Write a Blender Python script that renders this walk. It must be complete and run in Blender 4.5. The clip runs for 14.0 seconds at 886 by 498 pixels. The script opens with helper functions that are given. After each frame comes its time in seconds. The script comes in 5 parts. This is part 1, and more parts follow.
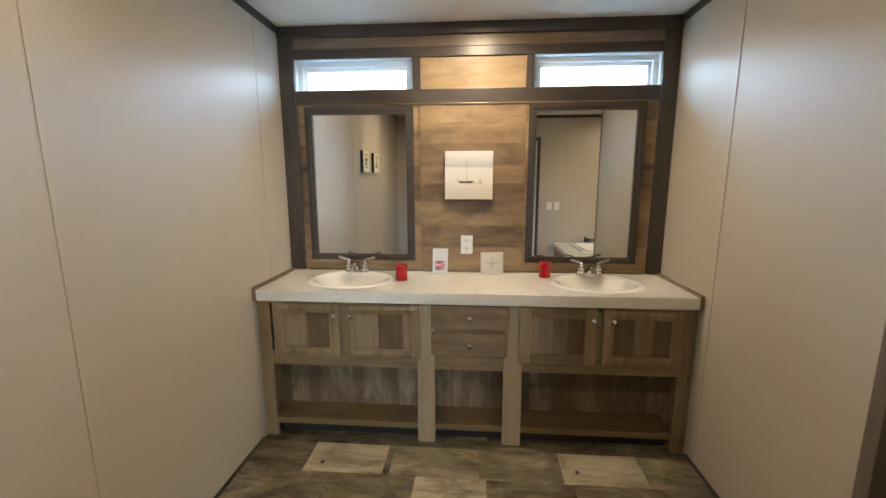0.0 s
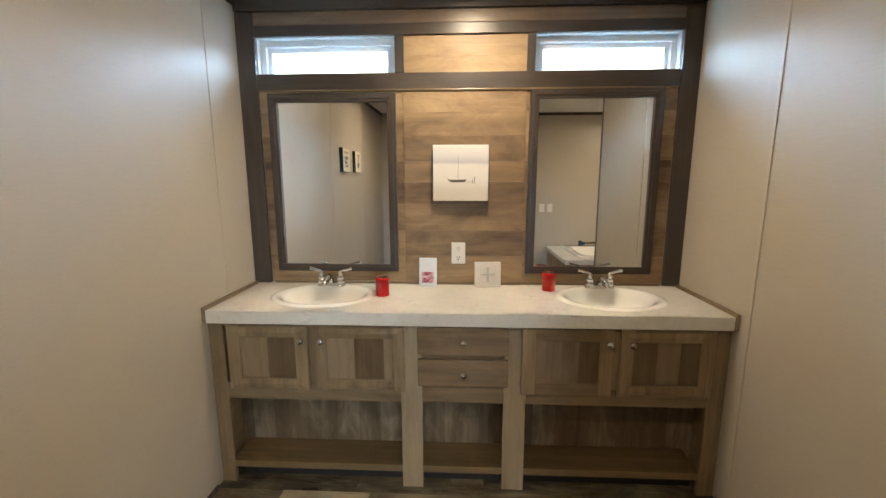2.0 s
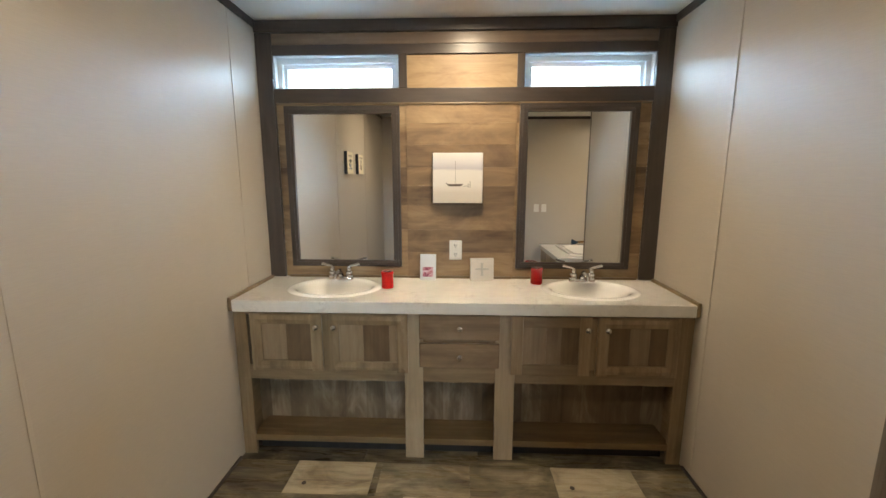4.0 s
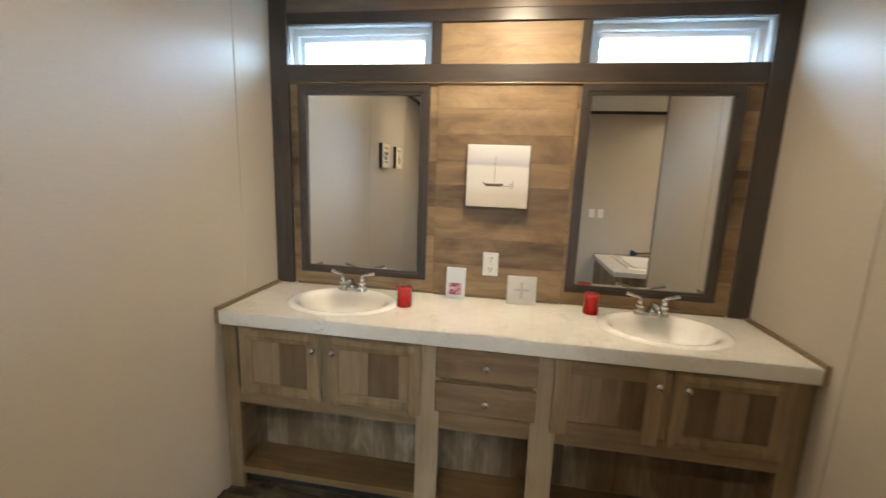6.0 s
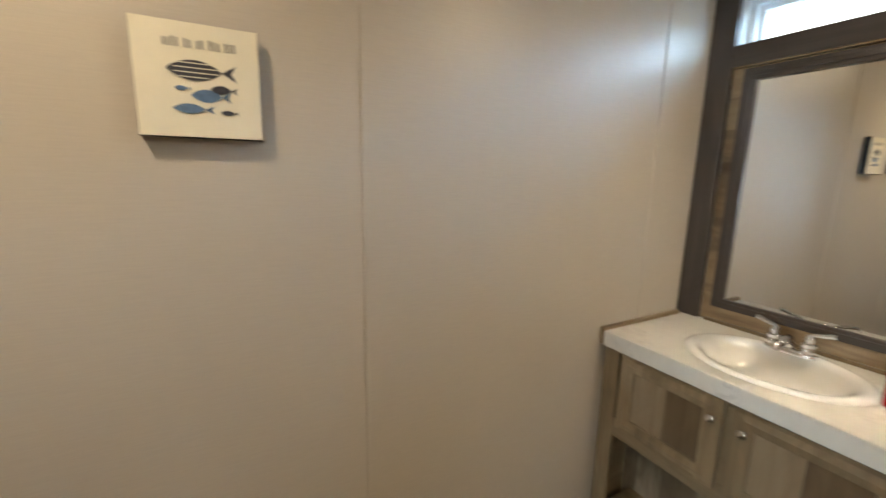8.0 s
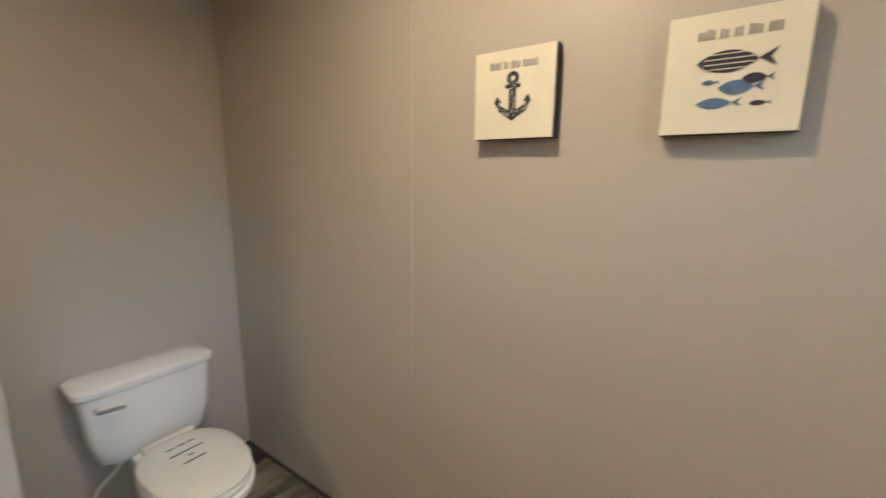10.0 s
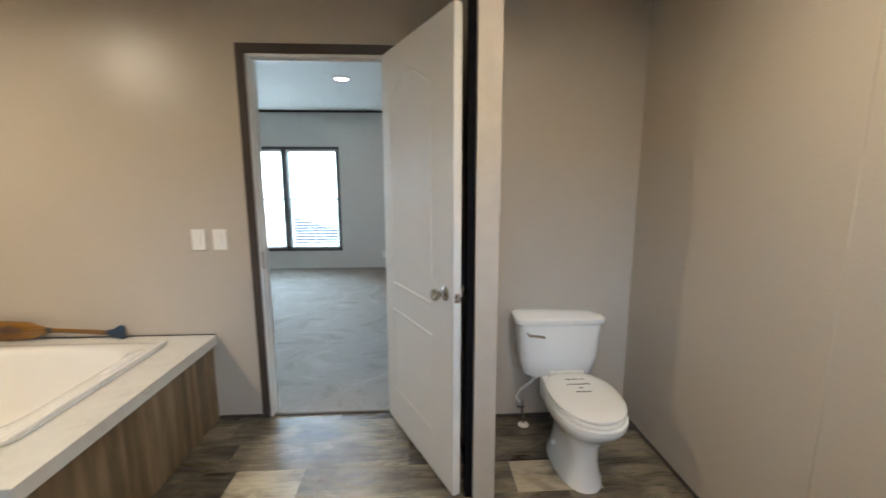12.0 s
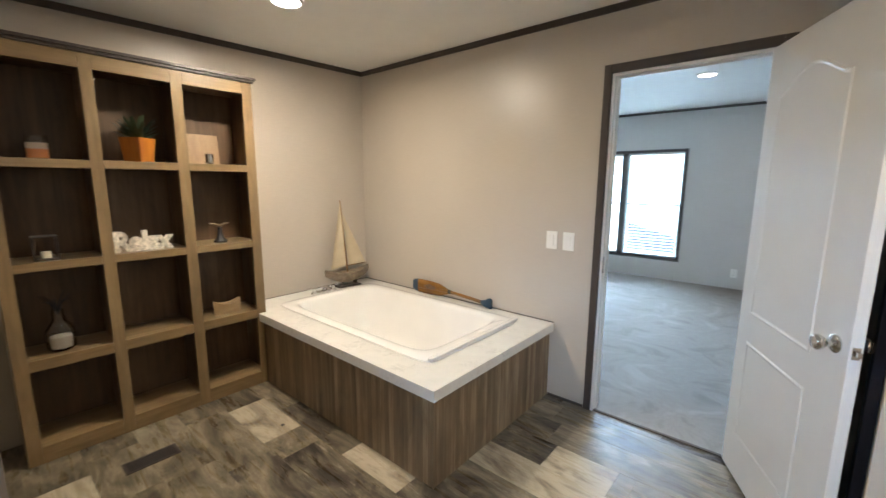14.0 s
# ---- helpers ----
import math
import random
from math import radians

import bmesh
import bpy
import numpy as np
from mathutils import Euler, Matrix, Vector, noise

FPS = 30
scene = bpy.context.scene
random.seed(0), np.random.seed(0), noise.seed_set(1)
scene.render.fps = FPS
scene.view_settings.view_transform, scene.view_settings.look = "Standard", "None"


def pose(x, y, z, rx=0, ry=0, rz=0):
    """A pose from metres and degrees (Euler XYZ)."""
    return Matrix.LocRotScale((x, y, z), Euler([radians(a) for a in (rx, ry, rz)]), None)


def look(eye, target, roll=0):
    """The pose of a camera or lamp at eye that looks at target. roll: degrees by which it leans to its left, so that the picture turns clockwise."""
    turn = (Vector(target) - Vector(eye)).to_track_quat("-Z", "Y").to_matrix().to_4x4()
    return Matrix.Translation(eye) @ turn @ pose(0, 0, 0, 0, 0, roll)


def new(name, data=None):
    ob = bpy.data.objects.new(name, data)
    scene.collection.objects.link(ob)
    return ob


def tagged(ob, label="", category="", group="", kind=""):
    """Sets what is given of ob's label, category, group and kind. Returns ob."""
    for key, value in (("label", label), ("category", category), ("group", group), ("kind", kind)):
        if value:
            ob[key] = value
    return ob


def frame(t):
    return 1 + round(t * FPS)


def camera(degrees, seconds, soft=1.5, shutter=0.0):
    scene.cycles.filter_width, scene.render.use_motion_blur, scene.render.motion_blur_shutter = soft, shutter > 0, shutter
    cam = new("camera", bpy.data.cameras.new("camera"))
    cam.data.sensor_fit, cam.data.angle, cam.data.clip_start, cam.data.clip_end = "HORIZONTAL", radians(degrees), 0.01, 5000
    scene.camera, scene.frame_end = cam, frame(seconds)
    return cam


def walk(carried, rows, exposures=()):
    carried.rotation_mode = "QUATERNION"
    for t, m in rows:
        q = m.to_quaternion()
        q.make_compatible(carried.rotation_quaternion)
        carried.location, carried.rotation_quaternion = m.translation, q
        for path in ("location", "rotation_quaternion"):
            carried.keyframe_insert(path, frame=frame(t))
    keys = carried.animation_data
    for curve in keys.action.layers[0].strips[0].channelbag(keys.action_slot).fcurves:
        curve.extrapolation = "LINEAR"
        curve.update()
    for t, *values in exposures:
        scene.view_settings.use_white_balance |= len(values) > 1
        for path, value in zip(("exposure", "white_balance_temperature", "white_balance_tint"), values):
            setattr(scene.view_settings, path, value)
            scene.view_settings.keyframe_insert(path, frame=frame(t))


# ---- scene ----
cam = camera(94.7, 14.0, shutter=0.4)
PATH = [
    (0, (0.176, 3.551, 1.459), (0.026, 5.515, 1.113), -0.1),
    (0.5, (0.148, 3.685, 1.441), (0.0, 5.647, 1.087), -0.1),
    (1, (0.173, 3.891, 1.431), (0.038, 5.855, 1.077), -0.2),
    (1.5, (0.192, 3.953, 1.43), (0.077, 5.919, 1.082), -0.2),
    (2, (0.147, 3.892, 1.439), (0.058, 5.862, 1.102), -0.1),
    (2.5, (0.119, 3.732, 1.454), (0.032, 5.701, 1.116), -0.0),
    (3, (0.118, 3.586, 1.471), (0.041, 5.555, 1.133), -0.0),
    (5.5, (0.219, 3.965, 1.467), (0.109, 5.931, 1.116), 0.7),
    (6, (0.206, 4.093, 1.47), (-0.102, 6.037, 1.111), 2.1),
    (6.5, (0.11, 4.177, 1.45), (-0.567, 6.022, 1.083), 1.7),
    (7, (0.065, 4.242, 1.442), (-0.973, 5.916, 1.099), 1.3),
    (7.5, (0.085, 4.299, 1.481), (-1.339, 5.653, 1.105), 1.3),
    (8, (0.053, 4.278, 1.471), (-1.675, 5.214, 1.102), 1.1),
    (8.5, (0.008, 4.228, 1.461), (-1.906, 4.702, 1.127), 0.9),
    (8.7, (0.003, 4.225, 1.465), (-1.951, 4.491, 1.134), 1.1),
    (10.8, (0.055, 4.323, 1.419), (-0.956, 2.633, 1.071), -0.0),
    (11, (0.091, 4.324, 1.397), (-0.773, 2.552, 1.062), 0.1),
    (11.5, (0.192, 4.413, 1.396), (-0.324, 2.509, 1.066), -0.4),
    (12, (0.208, 4.519, 1.384), (0.099, 2.548, 1.06), -0.1),
    (12.5, (0.245, 4.651, 1.393), (0.545, 2.699, 1.073), 0.2),
    (13, (0.354, 4.731, 1.404), (1.008, 2.869, 1.081), 0.4),
    (13.5, (0.39, 4.737, 1.424), (1.378, 3.029, 1.098), 0.5),
    (14, (0.259, 4.671, 1.439), (1.542, 3.172, 1.116), 0.3),
]
walk(cam, [(t, look(eye, target, roll)) for t, eye, target, roll in PATH],
     [(0, 0.04, 6780, 10), (6, 0.0, 6780, 10), (7, -0.14, 6750, 10), (8.7, 0.0, 6900, 10), (11, 0.08, 6150, 11), (12.5, 0.36, 6200, 10), (13, 0.42, 6200, 10), (14, 0.58, 5750, 10)])


# ---- light ----
world = bpy.data.worlds.new("sky")
scene.world = world
world.use_nodes = True
wn = world.node_tree.nodes
sky = wn.new("ShaderNodeTexSky")
sky.sky_type, sky.sun_disc = "NISHITA", False
sky.sun_elevation, sky.sun_rotation = radians(48), radians(200)
world.node_tree.links.new(sky.outputs[0], wn["Background"].inputs[0])
wn["Background"].inputs[1].default_value = 0.12
sun_data = bpy.data.lights.new("sun", "SUN")
sun_data.energy, sun_data.angle, sun_data.color = 3.0, radians(0.5), (1.0, 0.95, 0.87)
sun = new("sun", sun_data)
sun.rotation_euler = (radians(42), 0, radians(160))

WARM = (1.0, 0.825, 0.59)


def disc_light(name, x, y, z, watts, colour):
    data = bpy.data.lights.new(name, "AREA")
    data.shape, data.size, data.energy, data.color, data.spread = "DISK", 0.13, watts, colour, radians(175)
    ob = new(name, data)
    ob.location = (x, y, z)
    return ob


def window_light(name, place, aim, w, h, watts, colour):
    data = bpy.data.lights.new(name, "AREA")
    data.shape, data.size, data.size_y, data.energy, data.color = "RECTANGLE", w, h, watts, colour
    ob = new(name, data)
    ob.matrix_world = look(place, aim)
    return ob


CEIL = 2.33
BCEIL = 2.475
RISE = 0.0205


def ceiling_at(y):
    """The ceiling rises gently from the north wall to the south wall."""
    return CEIL + RISE * (6.08 - y)

LAMPS = [("vanity_lamp", 0.20, 5.62, ceiling_at(5.62), 14.5), ("centre_lamp", -0.34, 3.80, ceiling_at(3.80), 13.5), ("tub_lamp", 2.42, 3.435, ceiling_at(3.435), 25.0)]
for n, x, y, z, w in LAMPS:
    disc_light(n, x, y, z - 0.022, w, WARM)
disc_light("bedroom_lamp", 1.03, -0.12, BCEIL - 0.022, 10.0, (1.0, 0.86, 0.7))
window_light("transom_daylight", (-0.55, 6.50, 2.36), (-0.55, 6.0, 2.0), 1.15, 0.50, 210.0, (0.33, 0.64, 1.0))
window_light("transom_daylight", (0.865, 6.50, 2.36), (0.865, 6.0, 2.0), 1.15, 0.50, 210.0, (0.33, 0.64, 1.0))
window_light("bedroom_daylight", (2.4, -5.95, 2.9), (2.4, 0, 2.9), 7.0, 4.4, 4600.0, (0.56, 0.80, 1.0))


# ---- materials ----
def shader(name, rough=0.5, metal=0.0):
    m = bpy.data.materials.new(name)
    m.use_nodes = True
    nt = m.node_tree
    b = nt.nodes["Principled BSDF"]
    b.inputs["Roughness"].default_value, b.inputs["Metallic"].default_value = rough, metal
    return m, nt, b


def coords(nt, scale=(1, 1, 1), world_space=False):
    tc, mp = nt.nodes.new("ShaderNodeTexCoord"), nt.nodes.new("ShaderNodeMapping")
    mp.inputs["Scale"].default_value = scale
    if world_space:
        g = nt.nodes.new("ShaderNodeNewGeometry")
        nt.links.new(g.outputs["Position"], mp.inputs[0])
    else:
        nt.links.new(tc.outputs["Object"], mp.inputs[0])
    return mp.outputs[0]


def tex_noise(nt, vec, scale, detail=4, rough=0.55, dist=0.0):
    n = nt.nodes.new("ShaderNodeTexNoise")
    n.inputs["Scale"].default_value, n.inputs["Detail"].default_value = scale, detail
    n.inputs["Roughness"].default_value, n.inputs["Distortion"].default_value = rough, dist
    nt.links.new(vec, n.inputs["Vector"])
    return n.outputs[0]


def ramp(nt, fac, stops):
    r = nt.nodes.new("ShaderNodeValToRGB")
    els = r.color_ramp.elements
    while len(els) < len(stops):
        els.new(0.5)
    for e, (p, c) in zip(els, stops):
        e.position, e.color = p, (*c, 1)
    nt.links.new(fac, r.inputs[0])
    return r.outputs[0]


def mix(nt, fac, a, b, mode="MIX"):
    m = nt.nodes.new("ShaderNodeMix")
    m.data_type, m.blend_type = "RGBA", mode
    for sock, v in ((m.inputs[0], fac), (m.inputs[6], a), (m.inputs[7], b)):
        if isinstance(v, (int, float)):
            sock.default_value = v
        elif isinstance(v, tuple):
            sock.default_value = (*v, 1)
        else:
            nt.links.new(v, sock)
    return m.outputs[2]


def bump(nt, b, height, strength, distance=0.002):
    n = nt.nodes.new("ShaderNodeBump")
    n.inputs["Strength"].default_value, n.inputs["Distance"].default_value = strength, distance
    nt.links.new(height, n.inputs["Height"])
    nt.links.new(n.outputs[0], b.inputs["Normal"])


def maths(nt, op, a, b=0.0):
    n = nt.nodes.new("ShaderNodeMath")
    n.operation = op
    for sock, v in zip(n.inputs, (a, b)):
        if isinstance(v, (int, float)):
            sock.default_value = v
        else:
            nt.links.new(v, sock)
    return n.outputs[0]


def plain(name, colour, rough=0.5, metal=0.0, vary=0.06, scale=6.0, relief=0.0, coat=0.0):
    m, nt, b = shader(name, rough, metal)
    v = coords(nt)
    n = tex_noise(nt, v, scale, 5)
    dark = tuple(c * (1 - vary) for c in colour)
    light = tuple(min(1, c * (1 + vary)) for c in colour)
    nt.links.new(ramp(nt, n, [(0.3, dark), (0.7, light)]), b.inputs["Base Color"])
    fine = tex_noise(nt, v, scale * 12, 3)
    nt.links.new(ramp(nt, fine, [(0.2, (rough * 0.88,) * 3), (0.8, (min(1, rough * 1.12),) * 3)]), b.inputs["Roughness"])
    if relief:
        bump(nt, b, tex_noise(nt, v, scale * 30, 3), relief)
    if coat:
        b.inputs["Coat Weight"].default_value = coat
    return m


def wall_panel(name, colour):
    """Vinyl-faced gypsum panel with a faint horizontal weave."""
    m, nt, b = shader(name, 0.42)
    big = tex_noise(nt, coords(nt, (1, 1, 1), True), 1.3, 3)
    weave = tex_noise(nt, coords(nt, (14, 14, 260), True), 1.0, 3, 0.6)
    cloth = tex_noise(nt, coords(nt, (220, 220, 40), True), 1.0, 2)
    c = ramp(nt, big, [(0.3, tuple(x * 0.97 for x in colour)), (0.7, tuple(x * 1.03 for x in colour))])
    c = mix(nt, 0.12, c, ramp(nt, weave, [(0.35, tuple(x * 0.78 for x in colour)), (0.65, tuple(x * 1.14 for x in colour))]))
    nt.links.new(c, b.inputs["Base Color"])
    nt.links.new(ramp(nt, big, [(0.3, (0.31,) * 3), (0.7, (0.40,) * 3)]), b.inputs["Roughness"])
    bump(nt, b, maths(nt, "ADD", weave, maths(nt, "MULTIPLY", cloth, 0.4)), 0.35, 0.0008)
    return m


def wood(name, pale, mid, dark, along="z", board=0.10, rough=0.36, seed=0.0, per_object=0.0, bands=0.45, clouds=0.58):
    """Wood-print laminate: boards of differing tone, long soft grain, cloudy patches."""
    m, nt, b = shader(name, rough)
    ax = "xyz".index(along)
    g = nt.nodes.new("ShaderNodeNewGeometry")
    pos = g.outputs["Position"]
    if per_object:
        info = nt.nodes.new("ShaderNodeObjectInfo")
        comb = nt.nodes.new("ShaderNodeCombineXYZ")
        for i in range(3):
            nt.links.new(maths(nt, "MULTIPLY", info.outputs["Random"], 37.0 + 11 * i), comb.inputs[i])
        add = nt.nodes.new("ShaderNodeVectorMath")
        nt.links.new(pos, add.inputs[0])
        nt.links.new(comb.outputs[0], add.inputs[1])
        pos = add.outputs[0]
    sc_grain = [38.0] * 3
    sc_grain[ax] = 1.6
    sc_cloud = [7.0] * 3
    sc_cloud[ax] = 2.2
    sc_board = [1 / board] * 3
    sc_board[ax] = 0.0

    def mapped(scale, off=0.0):
        mp = nt.nodes.new("ShaderNodeMapping")
        mp.inputs["Scale"].default_value = scale
        mp.inputs["Location"].default_value = (seed + off, seed * 1.7 + off, seed * 0.3)
        nt.links.new(pos, mp.inputs[0])
        return mp.outputs[0]

    grain = tex_noise(nt, mapped(sc_grain), 1.0, 6, 0.6, 0.4)
    cloud = tex_noise(nt, mapped(sc_cloud), 1.0, 6, 0.62, 1.0)
    fac = maths(nt, "ADD", maths(nt, "MULTIPLY", grain, 1 - clouds), maths(nt, "MULTIPLY", cloud, clouds))
    if bands:
        fl = nt.nodes.new("ShaderNodeVectorMath")
        fl.operation = "FLOOR"
        nt.links.new(mapped(sc_board, 0.37), fl.inputs[0])
        wnz = nt.nodes.new("ShaderNodeTexWhiteNoise")
        nt.links.new(fl.outputs[0], wnz.inputs[0])
        fac = maths(nt, "ADD", fac, maths(nt, "MULTIPLY", maths(nt, "SUBTRACT", wnz.outputs[0], 0.5), bands * 0.27))
    if per_object:
        fac = maths(nt, "ADD", fac, maths(nt, "MULTIPLY", maths(nt, "SUBTRACT", info.outputs["Random"], 0.5), per_object))
    nt.links.new(ramp(nt, fac, [(0.28, dark), (0.5, mid), (0.72, pale)]), b.inputs["Base Color"])
    nt.links.new(ramp(nt, grain, [(0.3, (rough * 1.2,) * 3), (0.7, (rough * 0.85,) * 3)]), b.inputs["Roughness"])
    bump(nt, b, grain, 0.25, 0.0006)
    return m


def marble(name, base, vein):
    m, nt, b = shader(name, 0.22)
    v = coords(nt, (1, 1, 1), True)
    n = tex_noise(nt, v, 9, 8, 0.62, 1.8)
    veins = ramp(nt, maths(nt, "ABSOLUTE", maths(nt, "SUBTRACT", n, 0.5)), [(0.0, (0.62, 0.62, 0.62)), (0.035, (0, 0, 0))])
    patches = ramp(nt, tex_noise(nt, v, 5, 4), [(0.48, (0, 0, 0)), (0.7, (1, 1, 1))])
    f = mix(nt, 1.0, veins, patches, "MULTIPLY")
    cloud = ramp(nt, tex_noise(nt, v, 14, 6, 0.6), [(0.3, tuple(c * 0.93 for c in base)), (0.7, base)])
    nt.links.new(mix(nt, f, cloud, vein), b.inputs["Base Color"])
    return m


def emitter(name, colour, strength):
    m = bpy.data.materials.new(name)
    m.use_nodes = True
    nt = m.node_tree
    nt.nodes.clear()
    e, o = nt.nodes.new("ShaderNodeEmission"), nt.nodes.new("ShaderNodeOutputMaterial")
    e.inputs[0].default_value, e.inputs[1].default_value = (*colour, 1), strength
    nt.links.new(e.outputs[0], o.inputs[0])
    return m


def glass(name, tint=(1, 1, 1), rough=0.0):
    m, nt, b = shader(name, rough)
    b.inputs["Base Color"].default_value = (*tint, 1)
    b.inputs["Transmission Weight"].default_value = 1.0
    b.inputs["IOR"].default_value = 1.45
    return m


def distressed(name, stops, spread=0.11, wear=0.55):
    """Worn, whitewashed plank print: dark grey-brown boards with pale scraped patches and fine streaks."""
    m, nt, b = shader(name, 0.26)
    info, g = nt.nodes.new("ShaderNodeObjectInfo"), nt.nodes.new("ShaderNodeNewGeometry")
    comb = nt.nodes.new("ShaderNodeCombineXYZ")
    for i in range(3):
        nt.links.new(maths(nt, "MULTIPLY", info.outputs["Random"], 23.0 + 7 * i), comb.inputs[i])
    add = nt.nodes.new("ShaderNodeVectorMath")
    nt.links.new(g.outputs["Position"], add.inputs[0])
    nt.links.new(comb.outputs[0], add.inputs[1])

    def mapped(sc):
        mp = nt.nodes.new("ShaderNodeMapping")
        mp.inputs["Scale"].default_value = sc
        nt.links.new(add.outputs[0], mp.inputs[0])
        return mp.outputs[0]

    streak = tex_noise(nt, mapped((3.0, 30, 1)), 1.0, 7, 0.62, 0.9)
    wash = tex_noise(nt, mapped((3.0, 6.5, 1)), 1.0, 5, 0.6, 1.0)
    scrape = tex_noise(nt, mapped((6.0, 60, 1)), 1.0, 8, 0.75, 1.0)
    f = maths(nt, "ADD", maths(nt, "MULTIPLY", streak, 0.32), maths(nt, "MULTIPLY", wash, 0.68))
    f = maths(nt, "ADD", f, maths(nt, "MULTIPLY", maths(nt, "SUBTRACT", info.outputs["Random"], 0.55), spread))
    c = ramp(nt, f, stops)
    worn = maths(nt, "MULTIPLY", ramp(nt, scrape, [(0.56, (0, 0, 0)), (0.66, (1, 1, 1))]), ramp(nt, wash, [(0.45, (0, 0, 0)), (0.6, (1, 1, 1))]))
    c = mix(nt, maths(nt, "MULTIPLY", worn, wear), c, (0.40, 0.36, 0.29))
    nt.links.new(c, b.inputs["Base Color"])
    nt.links.new(ramp(nt, streak, [(0.3, (0.38,) * 3), (0.7, (0.22,) * 3)]), b.inputs["Roughness"])
    bump(nt, b, streak, 0.25, 0.0007)
    return m


M_WALL = wall_panel("greige_wall_panel", (0.50, 0.445, 0.375))
M_BWALL = wall_panel("bedroom_wall_panel", (0.56, 0.53, 0.49))
M_CEIL = plain("white_ceiling_paint", (0.78, 0.77, 0.74), 0.85, vary=0.02, relief=0.4)
M_OAK = wood("weathered_oak_laminate", (0.34, 0.255, 0.158), (0.22, 0.153, 0.085), (0.115, 0.076, 0.04), "z", 0.11)
M_OAKX = wood("weathered_oak_laminate_level", (0.29, 0.215, 0.132), (0.19, 0.131, 0.073), (0.10, 0.066, 0.035), "x", 0.2, bands=0.1)
M_OAKY = wood("weathered_oak_laminate_deep", (0.33, 0.25, 0.15), (0.21, 0.15, 0.082), (0.12, 0.083, 0.045), "y", 0.2, bands=0.1)
M_PLANK = wood("rustic_plank_print", (0.42, 0.295, 0.165), (0.25, 0.163, 0.088), (0.095, 0.058, 0.034), "x", 0.3, 0.5, bands=0.0, per_object=0.24, clouds=0.82)
M_TRIM = wood("dark_brown_trim", (0.085, 0.066, 0.054), (0.055, 0.043, 0.037), (0.035, 0.027, 0.024), "x", 0.3, 0.35, bands=0.0)
M_TRIMZ = wood("dark_brown_trim_upright", (0.085, 0.066, 0.054), (0.055, 0.043, 0.037), (0.035, 0.027, 0.024), "z", 0.3, 0.35, bands=0.0)
M_SHELF = wood("honey_oak_face_frame", (0.31, 0.222, 0.112), (0.22, 0.15, 0.072), (0.135, 0.09, 0.042), "z", 0.2, bands=0.1)
M_SHELFY = wood("honey_oak_rail", (0.31, 0.222, 0.112), (0.22, 0.15, 0.072), (0.135, 0.09, 0.042), "y", 0.2, bands=0.1)
# Inner panels, coloured darker than the honey-oak face frame.
M_SHIN = wood("dark_inner_panel", (0.15, 0.088, 0.042), (0.088, 0.050, 0.022), (0.038, 0.021, 0.010), "z", 0.13, 0.5)
M_SKIRT = wood("tub_skirt_laminate", (0.36, 0.272, 0.168), (0.195, 0.134, 0.074), (0.09, 0.059, 0.034), "z", 0.034, 0.4, bands=0.75, clouds=0.5)
M_FLOOR = distressed("grey_vinyl_plank", [(0.34, (0.025, 0.019, 0.013)), (0.43, (0.085, 0.068, 0.047)), (0.51, (0.158, 0.130, 0.088)), (0.61, (0.275, 0.232, 0.160)), (0.74, (0.41, 0.355, 0.255))], 0.12, 0.8)
M_CREAM = distressed("cream_vinyl_plank", [(0.33, (0.13, 0.105, 0.072)), (0.42, (0.30, 0.25, 0.175)), (0.50, (0.45, 0.385, 0.275)), (0.62, (0.52, 0.455, 0.335))], 0.05, 0.3)
M_MARBLE = marble("pale_marble_laminate", (0.74, 0.72, 0.67), (0.42, 0.40, 0.38))
M_CERAMIC = plain("white_ceramic", (0.88, 0.87, 0.84), 0.1, vary=0.01, coat=0.3)
M_ACRYL = plain("white_acrylic", (0.82, 0.80, 0.76), 0.16, vary=0.015, coat=0.3)
M_CHROME = plain("chrome", (0.74, 0.74, 0.75), 0.045, 1.0, vary=0.02)
M_NICKEL = plain("satin_nickel", (0.66, 0.65, 0.64), 0.10, 1.0, vary=0.03)
M_WHITE = plain("white_door_paint", (0.74, 0.73, 0.71), 0.32, vary=0.015, relief=0.1)
M_JAMB = plain("white_trim_paint", (0.74, 0.73, 0.71), 0.4, vary=0.02)
M_CREAMPOST = plain("cream_corner_post", (0.52, 0.46, 0.39), 0.5, vary=0.05, scale=12, relief=0.3)
M_VINYL = plain("white_window_vinyl", (0.80, 0.82, 0.83), 0.35, vary=0.02)
M_PLASTIC = plain("white_plastic", (0.80, 0.78, 0.73), 0.35, vary=0.02)
M_RED = plain("red_ceramic", (0.48, 0.012, 0.012), 0.14, vary=0.05, coat=0.6)
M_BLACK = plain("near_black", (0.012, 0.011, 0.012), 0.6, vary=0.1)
# Dark edge strip; the shade beside the open door is put into its black.
M_GAP, _nt, _b = shader("shaded_edge_strip", 0.95)
_b.inputs["Base Color"].default_value, _b.inputs["Specular IOR Level"].default_value = (0.006, 0.0055, 0.007, 1), 0.08
M_CANVAS = plain("cream_canvas", (0.76, 0.70, 0.55), 0.75, vary=0.03, scale=20, relief=0.3)
M_PALEC = plain("pale_canvas", (0.72, 0.68, 0.62), 0.75, vary=0.04, scale=20, relief=0.3)
M_CARPET, _nt, _b = shader("grey_carpet", 0.98)
_v = coords(_nt, (1, 1, 1), True)
_swirl = tex_noise(_nt, _v, 1.9, 5, 0.55, 2.2)
_tuft = tex_noise(_nt, _v, 240, 2)
